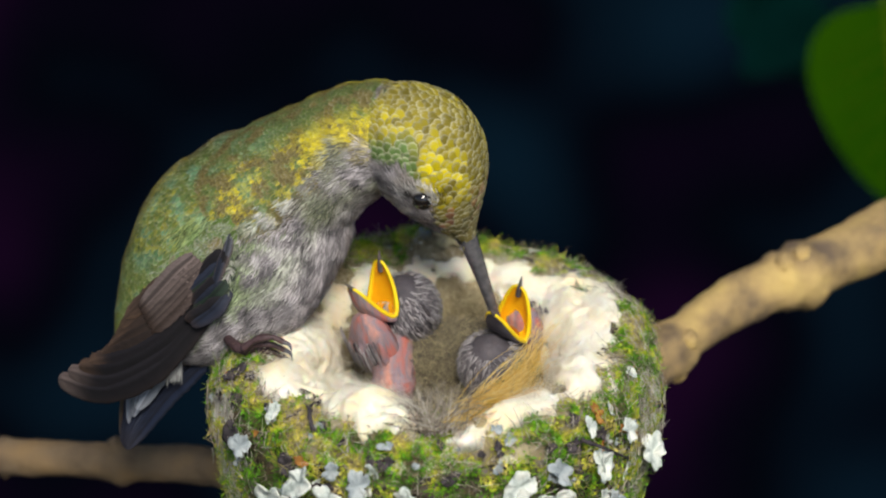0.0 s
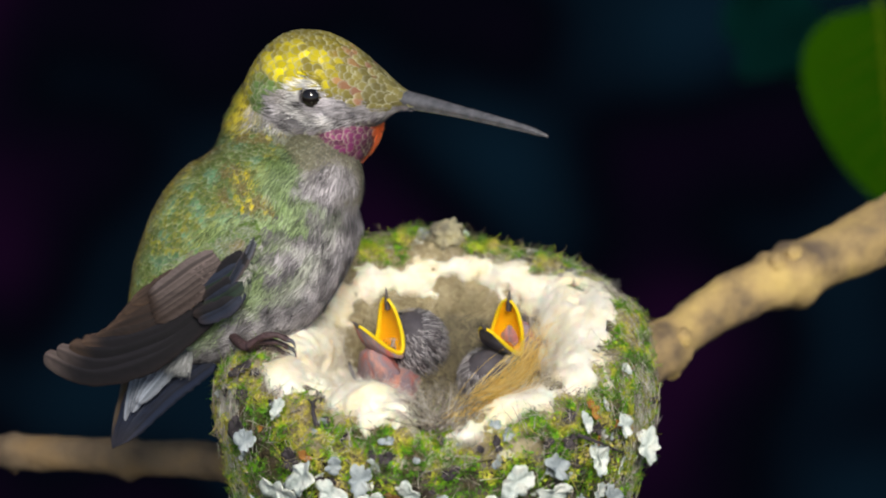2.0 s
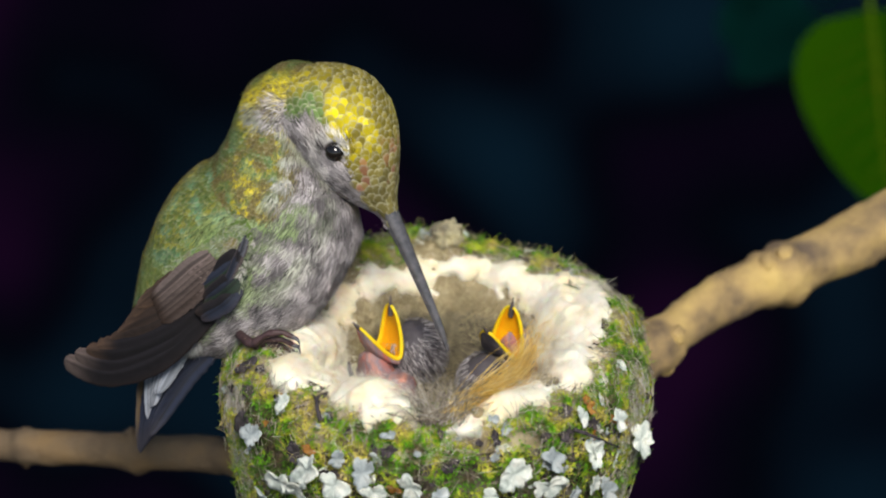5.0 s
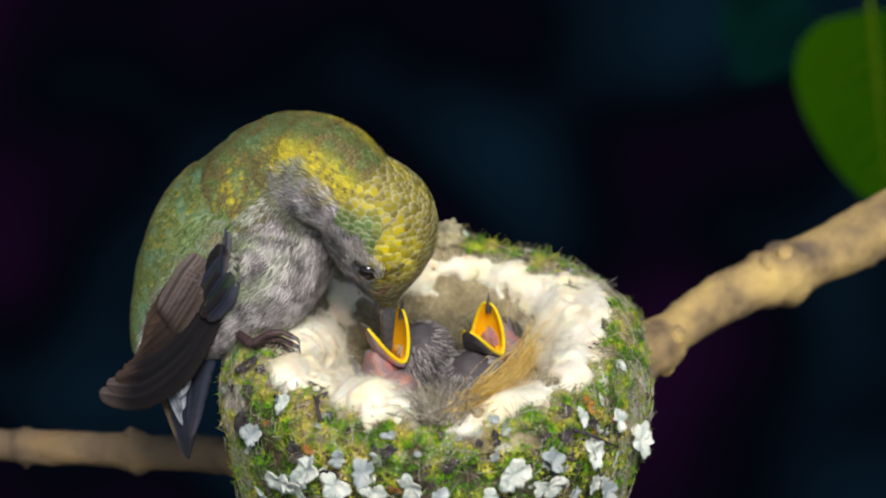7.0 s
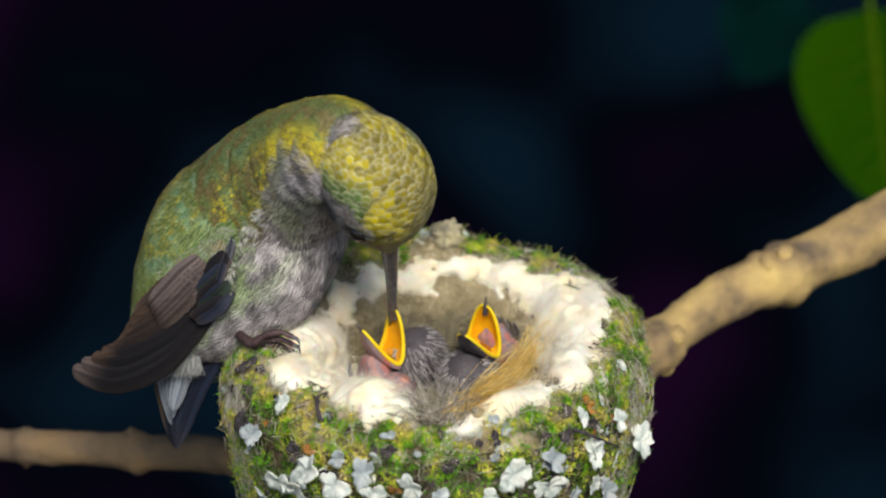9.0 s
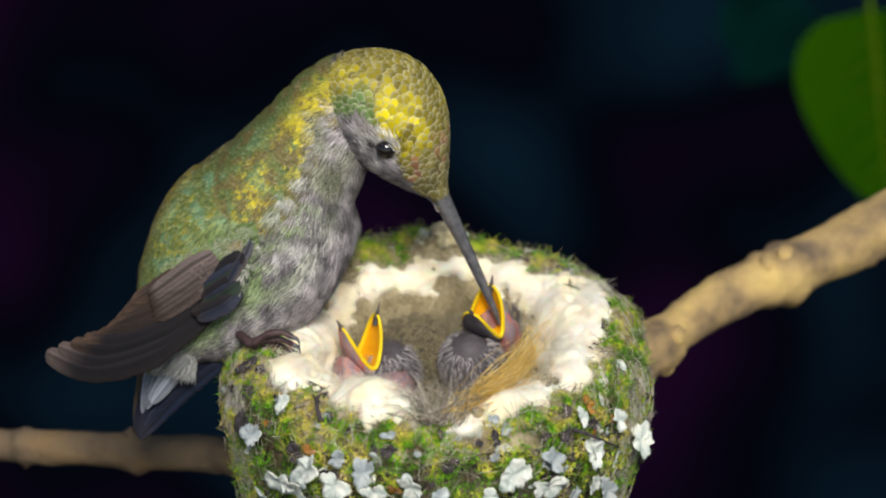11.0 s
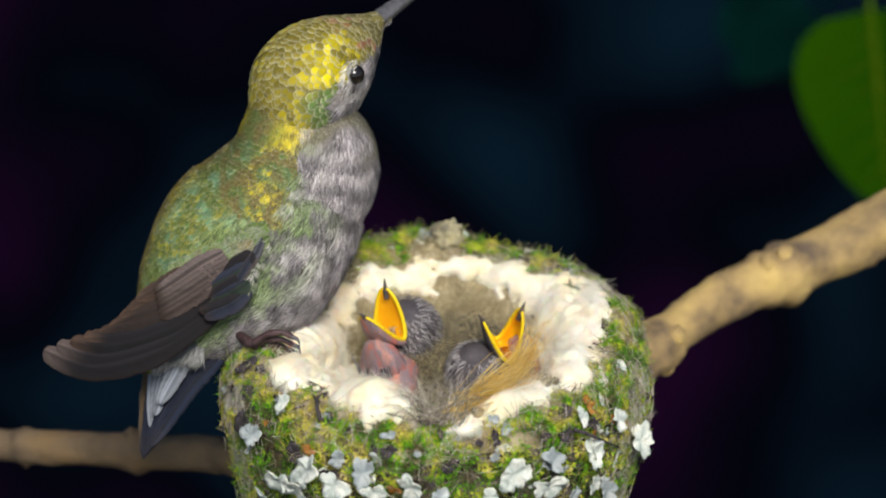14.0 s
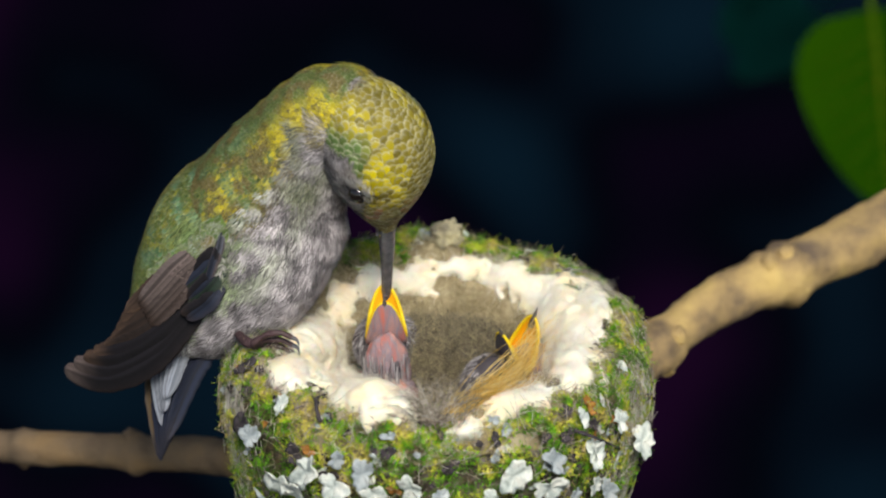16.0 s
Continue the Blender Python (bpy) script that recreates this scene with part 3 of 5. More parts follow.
        flake("dark_bark_bit", DEBRIS, nest, at, nrm, size, tall, turn, 120 + i, "dark curled bit of bark")

    rng = np.random.default_rng(77)
    for i in range(70):
        s, th = rng.uniform(0.27, 0.46), -math.pi / 2 + rng.uniform(-1.45, 1.45)
        q = nest_surface(np.array([s]), np.array([th]), 10)[0]
        c = nest_surface(np.array([s + 0.004]), np.array([th])) - nest_surface(np.array([s - 0.004]), np.array([th]))
        t = nest_surface(np.array([s]), np.array([th + 0.02])) - nest_surface(np.array([s]), np.array([th - 0.02]))
        nrm = Vector(unit(np.cross(t, c))[0]) + Vector(rng.normal(0, 0.35, 3))
        name, mat = (("lichen_flake", LICHEN), ("bark_chip", CHIP), ("dark_bark_bit", DEBRIS), ("dark_bark_bit", DEBRIS), ("lichen_flake", LICHENGREY))[i % 5 if i % 5 != 1 or i % 2 else 2]
        flake(name, mat, nest, Vector(q * U), nrm, rng.uniform(8, 17), rng.uniform(0.4, 1.2), rng.uniform(0, 360), 400 + i)

    # a curled dry bud on the far rim and small twigs on the near one
    at, nrm = nest_at(792, 428, 6, 0.3, 0.6)
    bud = ball("dry_bud", nest, BUD, (0, 0, 0), (31, 24, 27), 0.40, 6.0, 4)
    bud.location = at + Vector((0, 0, 12 * U))
    bud["label"] = "round grey dry bud"
    for i, (x, y, size) in enumerate([(762, 408, 26), (818, 412, 22), (790, 402, 20), (744, 428, 20), (870, 425, 18), (930, 440, 22), (1010, 468, 16), (700, 436, 20)]):
        at, nrm = nest_at(x, y + 14, 8, 0.3, 0.6)
        flake("lichen_flake", LICHEN if i % 2 else LICHENGREY, nest, at, nrm + Vector((0, -0.5, 0.2)), size, 0.9, 40 * i, 700 + i, "pale cupped lichen flake")
    for i, rows in enumerate([[(572, 748), (566, 720), (572, 700), (560, 688)], [(570, 708), (582, 700), (588, 684)], [(568, 720), (556, 712)], [(1010, 760), (1045, 770), (1090, 790)]]):
        pts = []
        for j, (x, y) in enumerate(rows):
            q, nrm = nest_at(x, y, 16, 0.15, 0.6)
            pts.append(np.array((q + nrm * (8 * U * (1 + j % 2))) / U))
        v, f = tube(pts, np.linspace(4, 1.6, len(pts)), 7, 0.08, i)
        part("twig", raw("twig", v * U, f), DEBRIS, nest, "tiny dark forked twig")

    # golden fibres that sweep out of the cup over the near rim
    rng = np.random.default_rng(8)
    paths = []
    lip = []
    for x, y in [(796, 742), (822, 730), (850, 718), (880, 706), (905, 694)]:
        q, nrm = nest_at(x, y, 0, 0.35, 0.72)
        lip.append(np.array(q / U + nrm * 30))
    for k in range(210):
        w = rng.uniform(0, 1) ** 1.5
        a = spline(lip, np.array([0.75 * w]))[0] + rng.normal(0, 7, 3)
        far = rng.uniform(0, 1) ** 0.8
        e = np.array(place(912 + 36 * far + rng.normal(0, 14), 690 - 108 * far + rng.normal(0, 12), -176 + 76 * far + rng.normal(0, 16))) / U
        m = (a + e) / 2 + np.array([22, 0, -16]) * (0.3 + w * 0.7) + rng.normal(0, 11, 3)
        tip = e + (e - m) * 0.22 + rng.normal(0, 9, 3)
        paths.append(spline([a, m, e, tip], np.linspace(0, 1, 11)))
    v, f = strands(np.array(paths), rng.uniform(0.4, 0.8, 210))
    tagged(part("golden_fibre_tuft", raw("golden_fibre_tuft", v * U, f), STRAW, nest, "tuft of long golden fibres"), kind="stuff")
    paths = []
    root, nrm = nest_at(772, 742, 0, 0.35, 0.72)
    deep = (root - EYE).dot(VIEW) / U - FAR / U
    for _ in range(190):
        a = np.array([772 + rng.normal(0, 22), 742 + rng.normal(0, 7), deep - 26])
        g = math.pi * rng.uniform(0.08, 0.95)
        run = rng.uniform(35, 120)
        e = a + np.array([math.cos(g) * run, -math.sin(g) * run * 0.75, rng.uniform(10, 80)])
        m = (a + e) / 2 + np.array([0, -12, -12]) + rng.normal(0, 8, 3)
        paths.append([np.array(place(*r)) / U for r in spline([a, m, e], np.linspace(0, 1, 7))])
    v, f = strands(np.array(paths), rng.uniform(0.5, 1.1, 190))
    tagged(part("loose_fibres", raw("loose_fibres", v * U, f), DRYFIBRE, nest, "loose grey-brown fibres at the lip"), kind="stuff")
    return nest


build_nest()


# ---- branches and leaves ----
def branch(name, rows, label, knots, seed, bark):
    root = tagged(new(name), label, "branch")
    n, sides = 120, 28
    s = np.linspace(0, 1, n)
    k = spline([(x, y, d, r) for x, y, d, r in rows], s)
    c = np.array([np.array(place(*q[:3])) / U for q in k])
    r = k[:, 3] * (1 + k[:, 2] * U / FAR)
    for at, size, wide, side in knots:
        r = r + size * np.exp(-((s - at) / wide) ** 2)
    t = unit(np.gradient(c, axis=0))
    a = unit(np.cross(t, np.array([0.0, 0.0, 1.0])))
    b = np.cross(t, a)
    th = np.linspace(0, 2 * np.pi, sides, endpoint=False)
    v = c[:, None] + r[:, None, None] * (np.cos(th)[None, :, None] * a[:, None] + np.sin(th)[None, :, None] * b[:, None])
    v = v.reshape(-1, 3)
    mid = np.repeat(c, sides, 0)
    k = np.array([noise.fractal(Vector(q * 0.016 + seed), 0.8, 2.0, 4) for q in v])
    v = mid + (v - mid) * (1 + 0.12 * k)[:, None]
    v = np.concatenate([v, c[:1], c[-1:]])
    f = grid_faces(n, sides, True).tolist()
    m = n * sides
    f += [[(j + 1) % sides, j, m] for j in range(sides)] + [[m - sides + j, m - sides + (j + 1) % sides, m + 1] for j in range(sides)]
    part("stem", raw("stem", v * U, f), bark, root)
    for i, (at, size, wide, side) in enumerate(knots):
        j = int(at * (n - 1))
        q = c[j] + (a[j] * math.cos(radians(side)) + b[j] * math.sin(radians(side))) * r[j] * 0.8
        bm = bmesh.new()
        bmesh.ops.create_icosphere(bm, subdivisions=3, radius=1)
        for w in bm.verts:
            w.co = w.co * (1 + 0.25 * noise.fractal(w.co * 1.5 + Vector((i, 0, 0)), 0.8, 2, 3)) * (size * 1.5 + 6) * U
        me = bpy.data.meshes.new("knot")
        bm.to_mesh(me)
        bm.free()
        part("knot", me, bark, root, "swollen leaf scar").location = Vector(q) * U
    return root


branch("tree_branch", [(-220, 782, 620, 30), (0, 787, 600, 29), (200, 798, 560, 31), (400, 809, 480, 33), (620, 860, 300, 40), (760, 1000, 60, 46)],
       "thin knobbly brown branch behind the nest", [(0.245, 5, 0.012, 80), (0.445, 8, 0.016, 270), (0.30, 3, 0.02, 200)], 4.0, SHADEDBARK)
branch("tree_branch", [(1900, 195, 900, 64), (1568, 393, 700, 51), (1400, 477, 600, 48), (1290, 523, 540, 44), (1160, 613, 440, 40), (1060, 720, 330, 42), (900, 860, 180, 44), (760, 1010, 40, 48)],
       "knotted tan branch rising behind the nest", [(0.305, 8, 0.018, 255), (0.345, 9, 0.018, 250), (0.300, 6, 0.02, 165), (0.56, 9, 0.016, 215), (0.585, 8, 0.014, 130), (0.19, 4, 0.02, 250)], 9.0, BARK)


def leaf(name, label, x, y, d, length, half, a, mat, ribmat, bend):
    root = tagged(new(name), label, "leaf")
    nu, nv = 30, 13
    s, w = np.meshgrid(np.linspace(0, 1, nu), np.linspace(-1, 1, nv), indexing="ij")
    prof = np.sin(np.pi * np.clip(s, 0, 1) ** 0.62) ** 0.62 + 0.012
    X, Y = s * length, w * half * prof
    Z = -bend * s ** 2 * length + abs(w) * half * 0.12 * prof + 4 * np.sin(9 * s + 3 * abs(w))
    v = np.stack([X, Y, Z], -1).reshape(-1, 3)
    f = grid_faces(nu, nv).tolist()
    v2 = v - np.array([0, 0, 4.0])
    f += grid_faces(nu, nv, at=len(v))[:, ::-1].tolist()
    part("blade", raw("blade", np.concatenate([v, v2]) * U, f), mat, root)
    pts = np.stack([s[:, 6] * length, 0 * s[:, 6], Z[:, 6] + 4], -1)
    vv, ff = tube(np.concatenate([[[-150, 0, 10]], pts[::4]]), np.linspace(11, 3, len(pts[::4]) + 1), 8)
    part("midrib", raw("midrib", vv * U, ff), ribmat, root, "yellow-green midrib")
    for i in range(1, 7):
        for sg in (-1, 1):
            q0 = i / 8
            q = [np.array([(q0 + 0.16 * e) * length, sg * e * half * 0.85 * (np.sin(np.pi * min(q0 + 0.16 * e, 1) ** 0.75) ** 0.8), -bend * (q0 + 0.16 * e) ** 2 * length + e * half * 0.1 + 4]) for e in (0, 0.35, 0.7, 1)]
            vv, ff = tube(q, [2, 1.6, 1.2, 0.6], 6)
            part("side_vein", raw("side_vein", vv * U, ff), ribmat, root)
    root.matrix_basis = aim(x, y, d, a, 8, 90)
    return root


leaf("hanging_leaf", "large smooth green leaf hanging out of focus", 1540, 18, 3500, 552, 224, -85, LEAF, RIB, 0.05)
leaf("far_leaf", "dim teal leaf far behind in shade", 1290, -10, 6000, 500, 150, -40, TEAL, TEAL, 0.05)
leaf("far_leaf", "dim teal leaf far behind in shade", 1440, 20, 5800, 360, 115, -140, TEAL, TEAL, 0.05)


# ---- mother bird ----
FOOT = place(470, 600, 0)
NPR, NPU, NPV = np.array(RIGHT), np.array(UP), np.array(VIEW)
GREEN = rgba(0.092, 0.150, 0.030, 0.12)
TEALGREEN = rgba(0.105, 0.235, 0.125, 0.15)
GOLD = rgba(0.70, 0.58, 0.005, 0.12)
OLIVE = rgba(0.145, 0.112, 0.030, 0.10)
GREY = rgba(0.19, 0.178, 0.185, 0.0)
PALE = rgba(0.52, 0.485, 0.50, 0.0)
DUSK = rgba(0.09, 0.08, 0.08, 0.0)
WHITE = rgba(0.80, 0.78, 0.74, 0.0)


def flat(x, y, d=0.0):
    """Plan coordinates from the foot, along the world's axes."""
    x, y, d = np.broadcast_arrays(np.asarray(x, float), y, d)
    return (x - 470)[..., None] * NPR + (600 - y)[..., None] * NPU + d[..., None] * NPV


def ringed(rows, side):
    """A body swept along a spine: rows of x, y, depth, half height, half width; angle 0 is the back, 90 degrees the near side."""
    def surf(u, t):
        k = spline(rows, u)
        e = spline(rows, np.clip(u + 0.01, 0, 1)) - spline(rows, np.clip(u - 0.01, 0, 1))
        c = side(k[..., 0], k[..., 1], k[..., 2])
        tan = unit(side(k[..., 0] + e[..., 0], k[..., 1] + e[..., 1], k[..., 2] + e[..., 2]) - c)
        dv = unit(np.cross(tan, NPV))          # to the belly
        dv = np.where(((dv @ NPR) < 0)[..., None], -dv, dv)
        return c - dv * (k[..., 3] * np.cos(t))[..., None] - NPV * (k[..., 4] * np.sin(t))[..., None]
    return surf


TORSO = [(270, 664, 0, 10, 9), (282, 630, 0, 42, 34), (308, 588, 0, 80, 62), (344, 546, 0, 122, 88), (390, 497, 0, 153, 112), (438, 441, 0, 167, 122), (486, 379, 0, 157, 120), (520, 318, 0, 128, 108), (542, 279, 0, 70, 68), (550, 258, 0, 8, 8)]


def torso_colour(u, t, p):
    a = np.abs((np.degrees(t) + 180) % 360 - 180)
    n1, n2 = cloud(p, 0.011), cloud(p, 0.035, 5.0)
    back = smooth01(a + (n1 - 0.5) * 40, 92, 66)
    c = blend(GREY, PALE, smooth01(n2, 0.35, 0.7))
    c = blend(c, rgba(0.17, 0.27, 0.07, 0.25), smooth01(n1 + 0.6 * (n2 - 0.5), 0.42, 0.58) * smooth01(a, 150, 112) * smooth01(u, 0.12, 0.3) * 0.8)
    d = blend(GREEN, TEALGREEN, smooth01(n2, 0.45, 0.7))
    d = blend(d, OLIVE, smooth01(a, 40, 8))
    n3 = cloud(p, 0.15, 3.0)
    d = blend(d, GOLD, np.clip(smooth01(n3 + 0.5 * (n1 - 0.5), 0.55, 0.78) * 0.35, 0, 1))
    c = blend(c, d, back)
    c = blend(c, WHITE * np.array([0.55, 0.54, 0.55, 1]), smooth01(u, 0.30, 0.12) * smooth01(a, 70, 95))
    return c, back


def build_coat(name, surf, colour, gap, around, scale_len, scale_wid, barb_len, seed, lo=0.02, hi=0.98, lift=0.14, barb_lift=0.16, nu=40, nv=40, count=8, rim=0.6):
    coat = Coat()
    coat.skin(surf, colour, nu, nv)
    u, t, p, n, b = coat.rows(surf, gap, around, seed, 0.18, lo, hi)
    col, back = colour(u, t, p)
    k = back > 0.5
    rng = np.random.default_rng(seed)
    edge = blend(col, rgba(0.44, 0.43, 0.30, 0.02), rim)
    coat.scales(p[k], n[k], b[k], scale_len * rng.uniform(0.85, 1.2, k.sum()), scale_wid, lift, col[k], edge[k])
    u, t, p, n, b = coat.rows(surf, gap * 0.62, around * 0.62, seed + 1, 0.45, lo, hi)
    col, back = colour(u, t, p)
    k = (back <= 0.55) & (back >= 0)
    tone = rng.uniform(0.3, 1.55, (k.sum(), 1))
    c = col[k] * np.concatenate([tone, tone, tone, np.ones_like(tone)], 1)
    coat.barbs(p[k], n[k], b[k], barb_len, 0.75, barb_lift, c, count, 0.42, seed)
    k = (back > 0.55) & (rim < 0.7)
    coat.barbs(p[k], n[k], b[k], barb_len * 0.6, 0.6, 0.22, blend(col[k], rgba(0.30, 0.28, 0.14, 0.1), 0.25), 4, 0.35, seed + 3)
    return coat


def vane(name, parent, points, width, seed, base, edge, tip, label="", blunt=False):
    """One flight feather: a curved, finely ribbed vane with a raised shaft, thickness, a paler margin and a worn, rounded tip."""
    n, m = 40, 9
    s = np.linspace(0, 1, n)
    c = spline(points, s)
    t = unit(np.gradient(c, axis=0))
    e = unit(np.cross(t, -NPV))
    up = np.cross(e, t)
    rng = np.random.default_rng(seed)
    prof = np.interp(s, [0, 0.12, 0.45, 0.75, 0.88, 0.96, 1.0], [0.35, 0.75, 1.0, 0.95, 0.75, 0.42, 0.06]) * width
    if blunt:
        prof = np.interp(s, [0, 0.12, 0.45, 0.8, 0.92, 0.97, 1.0], [0.35, 0.75, 1.0, 1.05, 0.98, 0.78, 0.3]) * width
    x = np.array([-1.0, -0.85, -0.55, -0.25, 0.0, 0.22, 0.45, 0.66, 0.78])
    z = np.array([-2.2, -1.0, 0.6, 1.3, 2.6, 1.4, 0.8, -0.6, -1.8]) * min(width / 16, 1.2)
    rag = 1 + 0.05 * rng.standard_normal((n, 1)) * (np.abs(x) > 0.7)
    v = c[:, None] + e[:, None] * (prof[:, None] * x * rag)[..., None] + up[:, None] * z[None, :, None] * (prof / width)[:, None, None]
    rib = rng.standard_normal(n + 12)
    k = np.abs(np.arange(m) - 4)
    tone = 1 + 0.09 * np.stack([rib[np.arange(n) + 2 * q] for q in k], 1) + 0.06 * rng.standard_normal((n, m)) + 0.24 * rng.standard_normal((1, m))
    mix_e = np.clip((np.abs(x) - 0.45) / 0.5, 0, 1)[None] * np.ones((n, 1)) * 0.7
    mix_t = smooth01(s, 0.80, 0.97)[:, None] * np.ones((1, m))
    col = blend(blend(np.tile(base, (n, m, 1)), edge, mix_e), tip, mix_t)
    col[:, 4] *= 0.6
    col[..., :3] *= np.clip(tone, 0.45, 1.6)[..., None]
    v = v.reshape(-1, 3)
    low = v - np.repeat(up, m, 0) * 1.2
    f = grid_faces(n, m).tolist() + grid_faces(n, m, at=n * m)[:, ::-1].tolist()
    q = n * m
    f += [[i * m, (i + 1) * m, q + (i + 1) * m, q + i * m] for i in range(n - 1)] + [[(i + 1) * m + m - 1, i * m + m - 1, q + i * m + m - 1, q + (i + 1) * m + m - 1] for i in range(n - 1)]
    coat = Coat()
    coat.add(np.concatenate([v, low]), f, np.concatenate([col.reshape(-1, 4)] * 2))
    return part(name, coat.mesh(name), None, parent, label)


HEADROWS = [(34, 8, -9, 9), (2, 13, -14, 15), (-22, 21, -28, 27), (-55, 38, -60, 47), (-97, 59, -94, 69), (-141, 75, -117, 86), (-182, 79, -128, 92), (-226, 69, -130, 88), (-259, 43, -122, 72), (-284, 3, -105, 45), (-298, -40, -73, 12)]


def head_surface(u, t):
    """Angle 0 is the crown, 90 degrees the right cheek, 180 the throat; u runs from the nape to the bill."""
    k = spline(HEADROWS, 1 - u)
    mid, half = (k[..., 1] + k[..., 2]) / 2, (k[..., 1] - k[..., 2]) / 2
    return np.stack([k[..., 0], -k[..., 3] * np.sin(t), mid + half * np.cos(t)], -1)


def head_colour(u, t, p):
    a = np.abs((np.degrees(t) + 180) % 360 - 180)
    x, z, y = p[:, 0], p[:, 2], np.abs(p[:, 1])
    n1, n2 = cloud(p, 0.016, 2.0), cloud(p, 0.05, 8.0)
    nape = smooth01(x, -200, -228) * smooth01(a, 140, 120)
    crown = np.where(z > np.interp(x, [-150, -110, -60, -20], [4, 4, -6, -9]) + (n2 - 0.5) * 10 + smooth01(x, -180, -260) * -60, 1.0, 0.0)
    c = blend(GREY, PALE, smooth01(n2, 0.25, 0.55))
    c = blend(c, rgba(0.46, 0.41, 0.33, 0.0), 0.5 * smooth01(x, -150, -180) * smooth01(n1, 0.35, 0.6))
    c = blend(c, DUSK, 0.45 * smooth01(x, -95, -60) * smooth01(a, 118, 96))
    c = blend(c, WHITE, 0.55 * smooth01(np.abs(z + 44 + 0.30 * (x + 100)) + 14 * (n2 - 0.5), 14, 5) * smooth01(y, 20, 36) * smooth01(x, -190, -150))
    # gold plumage, with its shifting sheen painted as a fixed side band
    band = smooth01(y + 14 * (n2 - 0.5), 22, 46) * smooth01(x + 30 * (n1 - 0.5), -90, -130) * (1 - 0.5 * smooth01(x, -205, -240))
    top = blend(rgba(0.185, 0.150, 0.024, 0.10), GOLD, 0.08 + 0.92 * band * smooth01(0.4 * n1 + 0.3 * n2 + 0.9 * cloud(p, 0.17, 1.0), 0.58, 0.92))
    top = blend(top, rgba(0.13, 0.21, 0.06, 0.3), smooth01(z, 26, 8) * smooth01(x, -165, -185) * smooth01(x, -262, -235))
    top = blend(top, rgba(0.155, 0.135, 0.050, 0.05), 0.8 * smooth01(x, -110, -50))
    top = blend(top, rgba(0.50, 0.15, 0.15, 0.1), 0.42 * smooth01(cloud(p, 0.07, 21.0), 0.60, 0.68) * smooth01(x, -125, -100) * smooth01(x, -45, -60))
    crown = np.maximum(crown, np.where(nape > 0.4, 1.0, 0.0))
    c = blend(c, top, crown)
    throat = smooth01(a + (n2 - 0.5) * 14, 114, 124) * smooth01(x, -180, -160) * smooth01(x, -25, -45)
    red = blend(rgba(0.062, 0.034, 0.048, 0.05), rgba(0.15, 0.115, 0.13, 0.05), smooth01(n2, 0.4, 0.65))
    c = blend(c, red, throat)
    eye = np.hypot(x + 142, z - 2)
    c = blend(c, WHITE, smooth01(eye, 30, 25) * np.where((z > 16) | ((x < -160) & (np.abs(z) < 16)), 1.0, 0.0) * smooth01(y, 40, 60))
    c = blend(c, DUSK * 0.6, smooth01(eye, 22, 19) * smooth01(y, 40, 55))
    scal = np.maximum(crown, throat)
    scal = np.where((eye < 34) & (y > 50), 0.0, scal)
    scal = np.where((eye < 19) & (y > 50), -1.0, scal)
    return c, scal


def neck_surface(length, half, taper):
    def surf(u, t):
        x = (2 * u - 1) * length
        r = (half - taper * x) * (1 - 0.55 * np.clip(2 * u - 1, 0, 1) ** 5 - 0.42 * np.clip(1 - 2 * u, 0, 1) ** 2.2) * np.sqrt(np.clip(1 - np.abs(2 * u - 1) ** 16, 0.0004, 1))
        return np.stack([x, -r * np.sin(t) * 0.95, r * np.cos(t)], -1)
    return surf


def neck_colour(shift):
    """Colours that run on from ring to ring."""
    def colour(u, t, p):
        a = np.abs((np.degrees(t) + 180) % 360 - 180)
        q = p + np.array([shift, 0.0, 0.0])
        n1, n2 = cloud(q, 0.013, 4.0), cloud(q, 0.045, 1.0)
        rise = 20 * smooth01(shift, 60, 220)
        back = smooth01(a + (n1 - 0.5) * 44 + (n2 - 0.5) * 40 + rise, 90, 70)
        c = blend(GREY, PALE, smooth01(n2 + 0.1 * smooth01(shift, 60, 220), 0.4, 0.65))
        c = blend(c, rgba(0.16, 0.20, 0.07, 0.1), 0.6 * smooth01(n1 + 0.4 * n2, 0.72, 0.85) * smooth01(a, 135, 100))
        d = blend(OLIVE, GREEN, smooth01(n2, 0.4, 0.6))
        n3 = cloud(q, 0.16, 5.0)
        d = blend(d, GOLD, smooth01(0.6 * n1 + 0.4 * n2 + 1.1 * (n3 - 0.5) + 0.34 * smooth01(shift, 60, 220), 0.56, 0.84) * smooth01(a, 12, 45))
        d = blend(d, TEALGREEN, smooth01(n2, 0.56, 0.75) * 0.6 * smooth01(shift, 200, 60))
        throat = smooth01(a + 40 * (n1 - 0.5), 108, 128) * smooth01(shift, 130, 215)
        c = blend(c, rgba(0.105, 0.100, 0.090, 0.0), 0.85 * throat)
        return blend(c, d, back), np.maximum(back, np.where(throat > 0.5, 0.9, 0.0))
    return colour


def breast_surface(u, t):
    x = 2 * u - 1
    r = 96 * np.clip(1 - np.abs(x) ** 2.3, 0.0004, 1) ** 0.62
    return np.stack([x * 128, -r * np.sin(t) * 0.95, r * np.cos(t)], -1)


